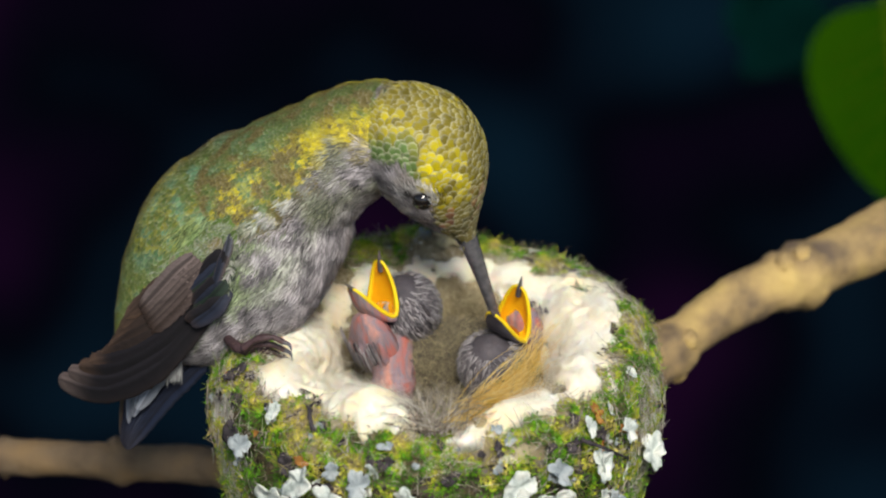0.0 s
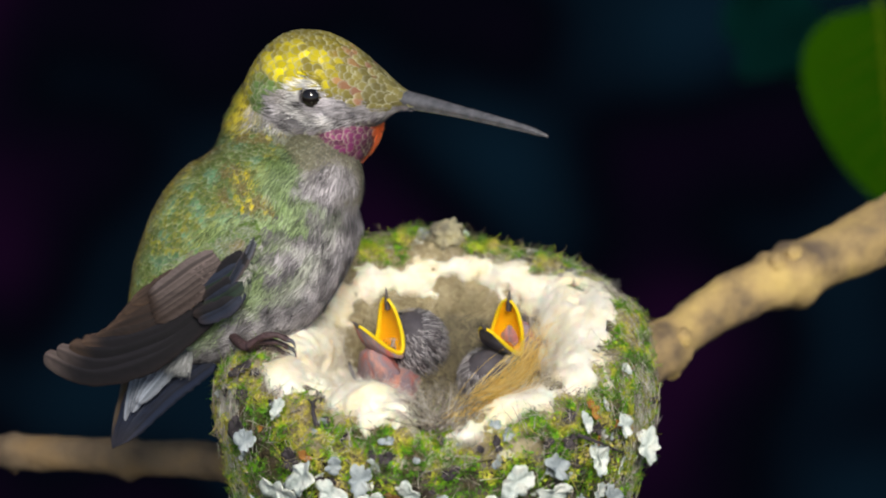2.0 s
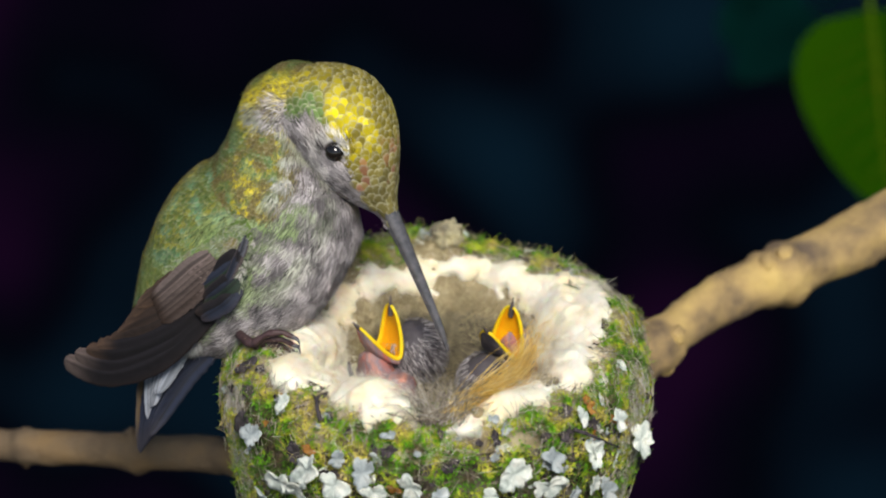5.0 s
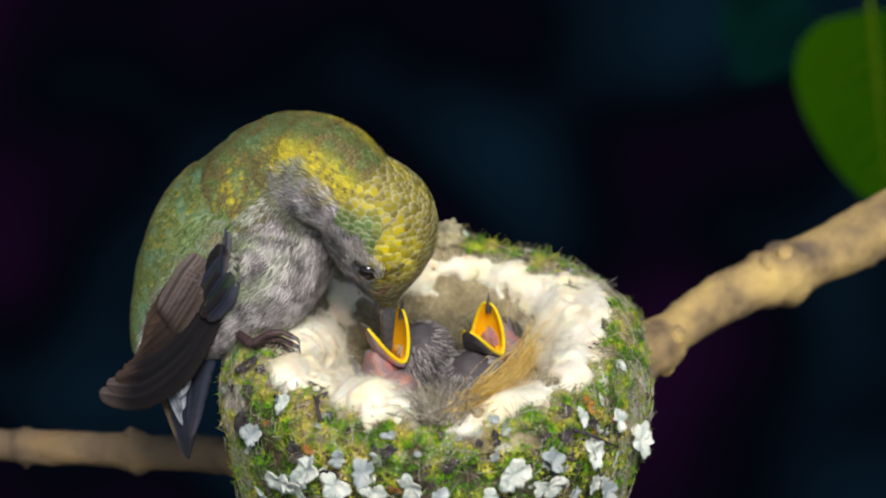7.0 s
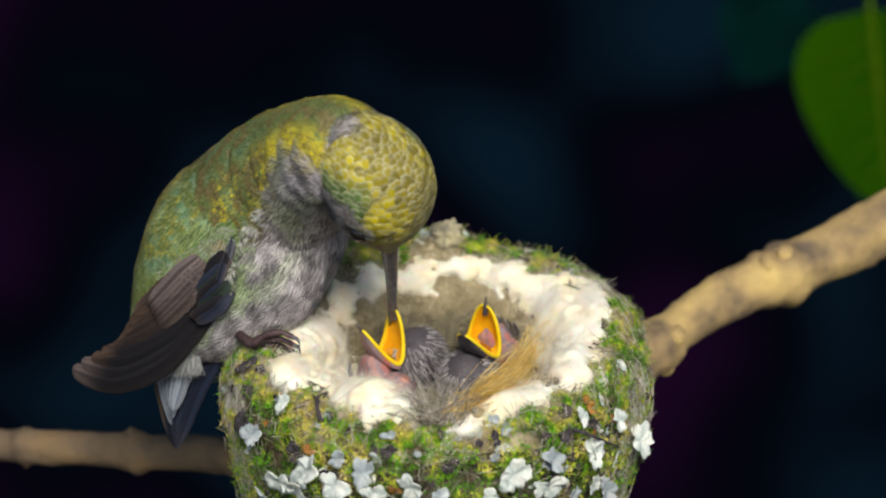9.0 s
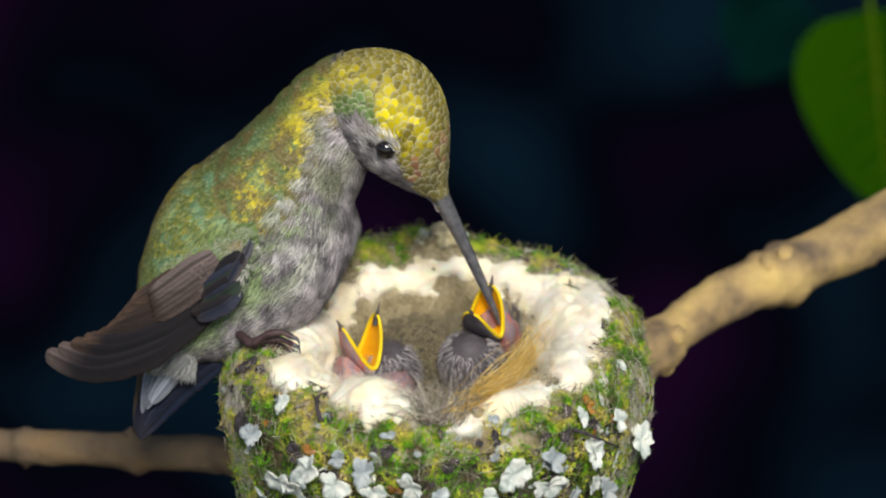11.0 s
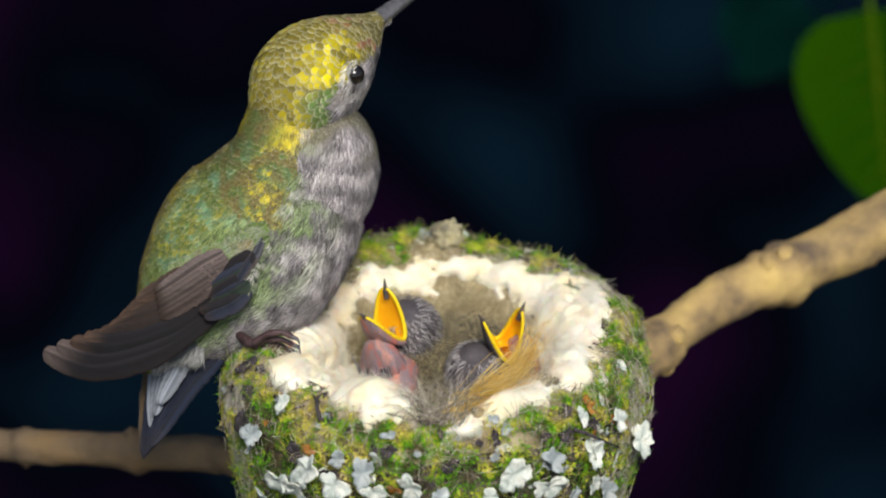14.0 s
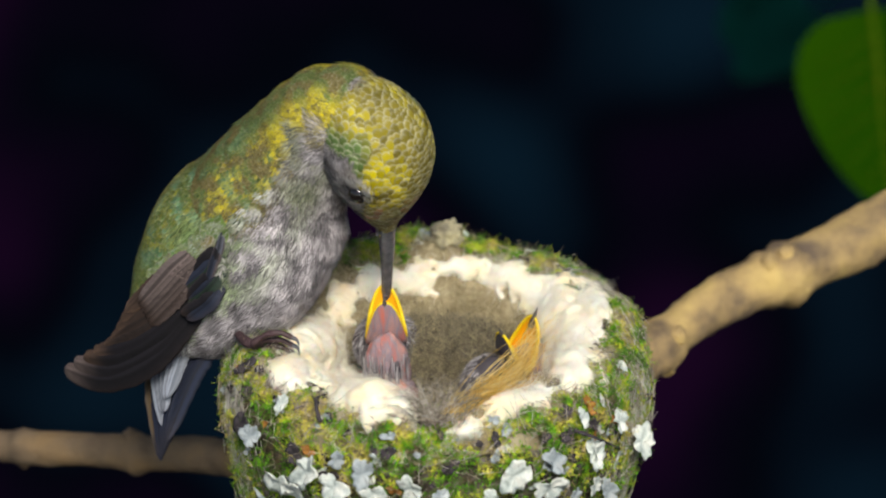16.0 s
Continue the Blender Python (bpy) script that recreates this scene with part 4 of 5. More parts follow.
def breast_colour(u, t, p):
    n1, n2 = cloud(p, 0.013, 14.0), cloud(p, 0.04, 11.0)
    c = blend(GREY, PALE, smooth01(n2, 0.35, 0.65))
    c = blend(c, rgba(0.14, 0.19, 0.05, 0.1), 0.75 * smooth01(n1 + 0.6 * (n2 - 0.5), 0.46, 0.62) * smooth01(p[:, 2], -30, 40))
    spots = smooth01(u + 0.5 * (n1 - 0.5), 0.66, 0.80)
    return blend(c, rgba(0.13, 0.12, 0.085, 0.0), 0.8 * spots), np.where(spots > 0.5, 0.9, 0.0)


NECK = [(0.16, 131), (0.30, 125), (0.44, 113), (0.57, 101), (0.70, 95), (0.83, 91), (0.95, 84)]


def build_bird():
    bird = tagged(new("hummingbird"), "green and grey hummingbird feeding chicks on the nest rim", "bird")
    bird.location = FOOT
    parts = {}
    coat = build_coat("torso", ringed(TORSO, flat), torso_colour, 8.5, 8.5, 16, 5.4, 26, 21, 0.09, nu=50, nv=48)
    parts["torso"] = part("torso", coat.mesh("torso"), None, bird, "green scaled back and grey streaked breast")
    coat = build_coat("breast", breast_surface, breast_colour, 8.5, 8.5, 16, 5.6, 30, 97, 0.03, 0.96, 0.08)
    parts["breast"] = part("breast", coat.mesh("breast"), None, bird, "pale grey streaked breast")
    parts["neck"] = []
    for i, (s, half) in enumerate(NECK):
        coat = build_coat("neck", neck_surface(80, half, 0.27 if i else 0.12), neck_colour(43.0 * i), 8.5, 8.5, 15, 5.6, 26, 31 + 2 * i, 0.06, 0.93, 0.09)
        parts["neck"].append(part("neck", coat.mesh("neck"), None, bird, "gold-green nape and grey throat feathers"))
    coat = build_coat("head", head_surface, head_colour, 10.5, 13.5, 18, 8.6, 24, 41, 0.03, 0.985, 0.07, 0.12, 60, 56, 12, 0.8)
    head = parts["head"] = part("head", coat.mesh("head"), None, bird, "gold-scaled crown with an iridescent red throat")

    # gorget: a bib of metallic scales under the chin
    def bib(u, t):
        x = np.cos(np.pi * (1 - u))
        r = np.sqrt(np.maximum(1 - x * x, 0))
        return np.stack([-118 + 72 * x, -80 * r * np.sin(t), -100 + 0.40 * 72 * x + 66 * r * np.cos(t)], -1)

    def bib_colour(u, t, p):
        n1, n2 = cloud(p, 0.018, 3.0), cloud(p, 0.05, 6.0)
        y, x = p[:, 1], p[:, 0]
        # orange front, violet far side and dark rear stand in for shifting iridescence
        fore = smooth01(x + 26 * (n2 - 0.5) + 20 * (n1 - 0.5), -112, -84)
        c = blend(rgba(0.075, 0.026, 0.045, 0.15), rgba(0.14, 0.036, 0.085, 0.2), smooth01(n2, 0.35, 0.6))
        c = blend(c, rgba(0.42, 0.05, 0.26, 0.25), 0.7 * smooth01(x, -138, -164) * smooth01(y, -22, -48) * smooth01(n1, 0.35, 0.55))
        c = blend(c, rgba(0.96, 0.17, 0.035, 0.3), fore * smooth01(y + 22 * (n2 - 0.5), -22, -2) * smooth01(y, 48, 34))
        c = blend(c, rgba(0.16, 0.04, 0.38, 0.4), fore * smooth01(y + 14 * (n2 - 0.5), 34, 48))
        c = blend(c, rgba(0.46, 0.05, 0.28, 0.25), 0.2 * fore * smooth01(y + 14 * (n2 - 0.5), -30, -46))
        return c, np.ones(len(p))
    coat = build_coat("gorget", bib, bib_colour, 9, 9.5, 15, 6.4, 14, 57, 0.05, 0.97, 0.08, 0.1, 30, 36, 3)
    parts["gorget"] = part("gorget", coat.mesh("gorget"), None, head, "iridescent dark purple and orange gorget")

    # bill: two mandibles that lie on each other
    for name, dz, r0, r1 in (("upper_bill", 3.2, 12.5, 4.4), ("lower_bill", -4.8, 9.5, 3.2)):
        pts = [(-26, 0, dz), (20, 0, dz), (90, 0, dz * 0.8 + 1), (170, 0, dz * 0.7), (230, 0, dz * 0.5 - 2), (262, 0, -6)]
        v, f = tube(pts, [r0 * 1.1, r0, r0 * 0.72, r0 * 0.52, (r0 * 0.4 + r1) / 2, r1 * 0.5], 14)
        v[:, 1] *= 1.3
        part(name, raw(name, v * U, f), BILL, head, "long slender dark bill" if dz > 0 else "")
    for sg in (-1, 1):
        bm = bmesh.new()
        bmesh.ops.create_uvsphere(bm, u_segments=28, v_segments=18, radius=18.5 * U)
        for f in bm.faces:
            f.smooth = True
        me = bpy.data.meshes.new("eye")
        bm.to_mesh(me)
        bm.free()
        part("eye", me, EYEBALL, head, "glossy black eye").location = Vector((-142, sg * 78, 0)) * U

    # near wing, folded along the flank
    wing = parts["wing"] = new("wing")
    wing.parent = bird
    wing["label"] = "folded dusky brown wing"
    sh = flat(425, 400, -118)

    def at(x, y, d):
        return flat(x, y, d) - sh
    dark, brown, fawn = rgba(0.007, 0.006, 0.008, 0.0), rgba(0.034, 0.022, 0.017, 0.0), rgba(0.110, 0.086, 0.080, 0.0)
    blue, rust = rgba(0.014, 0.018, 0.032, 0.1), rgba(0.066, 0.041, 0.028, 0.0)
    tips = [(80, 610), (104, 600), (128, 596), (152, 591), (176, 583), (198, 571), (217, 556), (233, 541), (248, 526)]
    for i, (tx, ty) in enumerate(tips):
        w = i / 8
        pts = [at(415 - 25 * w, 518 - 63 * w, -134 - 2 * i), at(347 + 25 * w, 578 - 110 * w, -132 - 2 * i), at(264 + 76 * w, 626 - 148 * w, -124 - 2 * i),
               at(166 + 134 * w, 643 - 145 * w, -100 - 5 * i), at(tx, ty, -70 - 8 * i)]
        base = dark if i < 4 else blend(dark, brown, 0.35 + 0.65 * w)
        vane("primary_feather", wing, pts, 22 - 2 * w, i, base, blend(base, rust, 0.5 if i > 2 else 0.15), blend(brown, fawn, 0.6) if i < 2 else rust, "", i < 4)
    for i in range(6):
        w = i / 5
        pts = [at(424 - 22 * w, 478 - 34 * w, -148 - 2 * i), at(385 - 18 * w, 500 - 40 * w, -150 - 2 * i), at(338 - 12 * w, 530 - 44 * w, -146 - 2 * i), at(288 - 6 * w, 558 - 44 * w, -134 - 2 * i)]
        vane("secondary_feather", wing, pts, 16, 20 + i, blend(brown, fawn, 0.2 + 0.8 * w), fawn * np.array([1.25, 1.2, 1.2, 1]), brown)
    for i in range(8):
        w = i / 7
        x, y = 470 - 22 * w + 5 * math.sin(4 * i), 432 + 78 * w + 4 * math.sin(2.3 * i)
        pts = [at(x, y, -146 - i), at(x - 26 + 4 * w, y + 22, -156 - i), at(x - 54 + 10 * w, y + 40 - 6 * w, -154 - i), at(x - 92 + 14 * w + 8 * math.sin(5 * i), y + 60 - 14 * w + 5 * math.sin(3 * i), -148 - i)]
        base = (dark, blue, rgba(0.016, 0.030, 0.020, 0.1))[i % 3]
        vane("covert_feather", wing, pts, 17, 40 + i, base, blend(base, fawn, 0.25), blend(base, brown, 0.5))
    for i in range(3):
        pts = [at(474 - 6 * i, 418 + 10 * i, -152 - i), at(462 - 8 * i, 448 + 10 * i, -160 - i), at(438 - 8 * i, 486 + 10 * i, -158 - i)]
        vane("alula_feather", wing, pts, 9, 55 + i, (rgba(0.05, 0.055, 0.07, 0.1), dark, blue)[i], fawn, dark)
    # loose flank feathers fold over the front edge of the wing
    coat = Coat()
    edge_line = np.array([(480, 412, -140), (468, 450, -148), (448, 495, -150), (424, 528, -148)], float)
    rng = np.random.default_rng(12)
    q = spline(edge_line, rng.uniform(0, 1, 80))
    p = flat(q[:, 0] + rng.normal(0, 4, 80) + 5, q[:, 1] + rng.normal(0, 4, 80) + 3, q[:, 2] - 8) - sh
    n = np.tile(-NPV, (80, 1))
    b = unit(flat(rng.normal(440, 14, 80), rng.normal(628, 12, 80), 0.0))
    coat.barbs(p, n, b, 13, 0.6, 0.1, blend(rgba(0.12, 0.15, 0.08, 0.0), rgba(0.40, 0.38, 0.36, 0.0), rng.uniform(0, 1, 80) ** 2), 5, 0.5, 4)
    part("flank_fringe", coat.mesh("flank_fringe"), None, wing, "pale loose flank feathers over the wing's edge")
    coat = Coat()
    rng = np.random.default_rng(77)
    k = 420
    w, q = rng.uniform(0, 1, k), rng.uniform(0, 1, k)
    order = np.argsort(w)
    w, q = w[order], q[order]
    p = flat(478 - 158 * w + 10 * q, 388 + 76 * w + 46 * q * (1 - 0.55 * w), -150 - 4 * q * (1 - w) + 18 * w * w) - sh
    n = np.tile(-NPV, (k, 1)) + 0.2 * NPU
    b = unit(flat(np.full(k, 400.0), 640.0, 0.0) - flat(np.full(k, 470.0), 600.0, 0.0))
    nn = cloud(p, 0.03)
    col = blend(blend(GREEN, TEALGREEN, 0.4 * smooth01(nn, 0.4, 0.6)), OLIVE, smooth01(nn, 0.5, 0.7))
    coat.scales(p, unit(n), b, 17, 5.5, 0.12, col, blend(col, rgba(0.40, 0.38, 0.24, 0.0), 0.45))
    coat.barbs(p, unit(n), b, 15, 0.6, 0.2, blend(col, PALE, 0.3), 4, 0.4, 9)
    part("shoulder_coverts", coat.mesh("shoulder_coverts"), None, wing, "small green shoulder feathers")

    # tail
    tail = parts["tail"] = new("tail")
    tail.parent = bird
    tail["label"] = "blue-black tail with grey inner vanes"
    tr = flat(318, 592, 10)
    navy, ash = rgba(0.007, 0.011, 0.026, 0.1), rgba(0.115, 0.125, 0.155, 0.0)
    for i in range(8):
        w = i / 7
        a0 = flat(272 + 128 * w, 606 + 14 * w, 40 - 10 * i) - tr
        a1 = flat(256 + 78 * w, 704 - 12 * w, 46 - 11 * i) - tr
        a2 = flat(250 + 20 * w, 815 - 26 * w, 46 - 11 * i) - tr
        base = rgba(0.08, 0.055, 0.028, 0.0) if i == 0 else navy
        vane("tail_feather", tail, [a0, (a0 + a1) / 2 + 1, a1, a2], 17, 60 + i, base, blend(base, ash, 0.5 if i in (0, 6) else 0.12), rgba(0.02, 0.02, 0.03, 0.0))
    for i in range(5):
        w = 0.08 + 0.12 * i
        b0 = flat(276 + 118 * w, 604 + 12 * w, 22 - 12 * i) - tr
        b1 = flat(264 + 92 * w, 668 - 8 * w, 8 - 12 * i) - tr
        b2 = flat(262 + 44 * w, 764 - 90 * w - 10 * (i % 2), 8 - 12 * i) - tr
        vane("undertail_covert", tail, [b0, (b0 + b1) / 2, b1, b2], 14, 80 + i, ash * np.array([1.5, 1.55, 1.5, 1]), ash * np.array([2.4, 2.4, 2.2, 1]), ash * np.array([1.8, 1.8, 1.7, 1]))
    coat = Coat()
    rng = np.random.default_rng(31)
    w = rng.uniform(0, 0.72, 260)
    p = flat(268 + 130 * w, 604 + 14 * w + rng.uniform(-20, 20, 260) * (1 - 0.5 * w), -26 - 50 * w + rng.normal(0, 6, 260)) - tr
    b = unit(flat(np.full(260, 452.0), 650.0, 0.0) + rng.normal(0, 4, (260, 3)))
    coat.barbs(p, np.tile(-NPV, (260, 1)), b, 26, 0.8, 0.12, blend(rgba(0.10, 0.115, 0.11, 0.0), rgba(0.28, 0.28, 0.28, 0.0), rng.uniform(0, 1, 260)), 8, 0.4, 6)
    part("vent_fluff", coat.mesh("vent_fluff"), None, tail, "soft grey-white vent feathers")

    # feet, gripping the rim
    for dx, dd in ((16, -116), (-30, 10)):
        foot = new("foot")
        foot.parent = bird
        foot["label"] = "dark pinkish clawed foot"
        v, f = tube([flat(412 + dx, 590, dd + 40), flat(428 + dx, 602, dd + 12), flat(446 + dx, 608, dd)], [8, 9, 8], 12, 0.06)
        part("shank", raw("shank", v * U, f), SCALY, foot)
        for j in range(3):
            a = -14 + 14 * j
            pts = [flat(440 + dx, 607 + 0.2 * a, dd + a), flat(456 + dx, 600 + 0.5 * a, dd + 1.3 * a - 4), flat(472 + dx, 597 + 0.75 * a, dd + 1.6 * a - 7), flat(490 + dx, 599 + 0.95 * a, dd + 1.8 * a - 7), flat(507 + dx, 607 + a, dd + 1.9 * a - 4)]
            v, f = tube(pts, [7.5, 5.6, 6.8, 5.0, 5.2], 12, 0.06, j)
            part("toe", raw("toe", v * U, f), SCALY, foot)
            v, f = tube([pts[-1] - flat(472, 600), pts[-1] + flat(479, 604), pts[-1] + flat(484, 616)], [4.4, 3.2, 0.6], 8)
            part("claw", raw("claw", v * U, f), BILL, foot)
    return bird, parts


bird, PARTS = build_bird()
cam.data.dof.focus_object = PARTS["wing"]


# ---- chicks ----
def mouth(head):
    """The open mouth: a funnel from the rim of both jaws down to the throat, in a dark bill that tapers to two tips."""
    nu, nv = 14, 64
    s, w = np.meshgrid(np.linspace(0, 1, nu), np.linspace(0, 2 * np.pi, nv, endpoint=False), indexing="ij")

    def rim(w):
        k = np.abs(np.sin(w)) ** 1.7
        return 0.77 * np.stack([108 * k - 8, 44 * np.sign(np.cos(w)) * np.abs(np.cos(w)) ** 0.9, 47 * np.abs(np.sin(w)) * np.sign(np.sin(w))], -1)

    def funnel(s, w, out):
        a = rim(w)
        c = np.array([-14.0, 0, -4])
        f = s[..., None]
        v = a * (1 - f) + (c + np.stack([0 * w, 10 * np.cos(w), 8 * np.sin(w)], -1)) * f
        bulge = np.sin(np.pi * np.clip(s, 0, 1)) * (7 + 0.6 * out) + out * 0.5
        return v + np.stack([-0.5 * bulge, bulge * np.cos(w), bulge * np.sin(w)], -1)
    part("mouth_lining", raw("mouth_lining", funnel(s, w, 0.0).reshape(-1, 3) * U, grid_faces(nu, nv, True)), GAPE, head, "bright orange mouth lining")
    for name, lo in (("upper_bill", 0.0), ("lower_bill", np.pi)):
        s2, w2 = np.meshgrid(np.linspace(0, 1, nu), np.linspace(lo, lo + np.pi, 33), indexing="ij")
        part(name, raw(name, funnel(s2, w2, 5.0).reshape(-1, 3) * U, grid_faces(nu, 33)), CHICKSKIN if lo == 0 else PINKSKIN, head, "short grey upper bill" if lo == 0 else "pinkish lower bill")
    # a ball in the shallow funnel, dark to stand for the hole's shade
    ball("throat", head, THROAT, (-13, 0, -4), (7, 15, 13), 0.1, 1.0, 3)["label"] = "orange-brown throat, darkened for the shade inside"
    q = rim(np.linspace(0, 2 * np.pi, 49))
    v, f = tube(q, 2.2 + 2.0 * np.abs(np.cos(np.linspace(0, 2 * np.pi, 49))), 8)
    part("gape_rim", raw("gape_rim", v * U, f), GAPERIM, head, "soft yellow gape flange")
    for z in (1, -1):
        v, f = tube([(58, 0, 30 * z), (75, 0, 36 * z), (96, 0, 44 * z)], [5.0, 4.2, 0.8], 10)
        part("bill_tip", raw("bill_tip", v * U, f), CHICKBILL, head, "dark bill tip")


def build_chick(label, x, y, d, seed, head_pose):
    chick = tagged(new("chick"), label, "bird", "chicks in the nest")
    base = place(x, y, d)
    chick.location = base
    ball("body", chick, BODYSKIN, (0, 34, -80), (84, 96, 66), 0.12, seed)
    v, f = strands(hairs_on((0, 34, -80), (84, 96, 66), 7000, 26, 0.40, seed), np.full(7000, 0.55))
    tagged(part("body_down", raw("body_down", v * U, f), CHICKDOWN, chick, "sparse brown and straw-coloured down"), kind="stuff")
    v, f = tube([(-70, 0, 0), (-40, 0, 2), (0, 0, 0), (40, 0, -2), (62, 0, 0)], [30, 36, 34, 34, 30], 20, 0.05, seed)
    neck = part("neck", raw("neck", v * U, f), PINKSKIN if seed == 3 else CHICKSKIN, chick, "wrinkled pink neck" if seed == 3 else "bare grey neck")
    head = ball("head", chick, CHICKSKIN, (-46, 0, 51), (58, 56, 53), 0.04, seed)
    head["label"] = "bare grey head with feather sheaths"
    ball("chin", head, PINKSKIN, (-54, 0, -36), (72, 42, 32), 0.08, seed + 2, 4)
    for j, y in enumerate((-34, -17, 0, 17, 34)):
        z = 6 * abs(y) / 17
        v, f = tube([(2, 0.55 * y, -38 + z), (-20, 0.9 * y, -56 + z), (-62, y, -66 + z), (-118, 0.8 * y, -44 + z)], [3, 7, 8.5, 6], 10, 0.08, seed + j)
        part("throat_fold", raw("throat_fold", v * U, f), CHICKSKIN if j % 2 else PINKSKIN, head, "loose fold of throat skin")
    # rows of pin feathers over the crown
    rng = np.random.default_rng(seed)
    n = unit(rng.standard_normal((2000, 3)))
    n = n[n[:, 0] < 0.86]
    k = len(n)
    p = n * np.array([58, 56, 53]) + np.array([-46, 0, 51])
    back = unit(np.array([-1.0, 0, 0.1]) - n * (n @ np.array([-1.0, 0, 0.1]))[:, None])
    q = np.linspace(0, 1, 3)[None, :, None]
    side = np.cross(n, back) * rng.normal(0.25, 0.25, (k, 1))
    v, f = strands(p[:, None] + (back + side)[:, None] * (13 * q) + n[:, None] * (2.5 + 3.5 * q), rng.uniform(0.7, 1.3, k))
    tagged(part("pin_feathers", raw("pin_feathers", v * U, f), SHEATH, head, "fine silvery pin feathers"), kind="stuff")
    ang = rng.uniform(2.0, 4.3, 90)
    root = np.stack([rng.uniform(-44, -6, 90), 43 * np.sin(ang), -45 + 32 * np.cos(ang)], -1)
    run = np.linspace(0, 1, 4)[None, :, None] * np.array([-1.0, 0, 0]) * rng.uniform(18, 44, (90, 1, 1)) + np.stack([0 * ang, np.sin(ang), np.cos(ang)], -1)[:, None] * 3.5
    v, f = strands(root[:, None] + run, np.full(90, 1.2))
    tagged(part("chin_down", raw("chin_down", v * U, f), SHEATH, head, "pale hairs along the throat"), kind="stuff")
    mouth(head)
    for sg in (-1, 1):
        v, f = tube([(-46, sg * 58, 51), (-30, sg * 58, 46), (-14, sg * 50, 47)], [2.0, 3.4, 1.6], 8)
        part("eyelid", raw("eyelid", v * U, f), DEBRIS, head, "nearly closed dark eye slit")
    return chick, neck, head, base


CHICK_A = build_chick("grey pink-necked chick gaping with a yellow-rimmed mouth", 700, 690, 10, 3, None)
CHICK_B = build_chick("dark grey chick gaping beside golden fibres", 850, 690, 30, 9, None)
# shared downy backs behind the heads belong to the chicks' bodies
for ch, dx, sd in ((CHICK_A[0], 40, 5), (CHICK_B[0], -30, 6)):
    ob = ball("back", ch, BODYSKIN, (dx, 140, -6), (74, 58, 54), 0.15, sd)
    v, f = strands(hairs_on((dx, 140, -6), (74, 58, 54), 9000, 34, 0.45, sd), np.full(9000, 0.55))
    tagged(part("back_down", raw("back_down", v * U, f), CHICKDOWN, ch, "straw-tipped down on the back"), kind="stuff")


# ---- movement ----
def neck_chain(b, h, arch, tuck):
    """Poses of the neck's rings for a pose of the body and one of the head."""
    spine0, spine1 = Vector(flat(456, 408, 0) * U), Vector(flat(509, 331, 0) * U)
    dorsal = (Vector((-0.72, 0, 0)) + UP * 0.52 - VIEW * 0.45).normalized()
    p0, d0 = b @ spine0, ((b @ spine1) - (b @ spine0)).normalized()
    up = min(max((tuck - 0.2) / 0.16, 0), 1)
    p3 = h @ (Vector((-204 - 12 * up, 0, -65 + 10 * up)) * U)
    d3 = (h.to_3x3() @ Vector((0.45, 0, 0.9))).normalized()
    reach = (p3 - p0).length
    p1, p2 = p0 + d0 * arch * U, p3 - d3 * reach * tuck
    up0, up3 = b.to_3x3() @ dorsal, h.to_3x3() @ Vector((-0.9, 0, 0.45))
    out = []
    for s, half in NECK:
        r = 1 - s
        c = p0 * r ** 3 + p1 * 3 * r * r * s + p2 * 3 * r * s * s + p3 * s ** 3
        x = ((p1 - p0) * r * r + (p2 - p1) * 2 * r * s + (p3 - p2) * s * s).normalized()
        y = (up0 * r + up3 * s).cross(x).normalized()
        out.append(Matrix.Translation(c) @ Matrix((x, y, x.cross(y))).transposed().to_4x4())
    return out


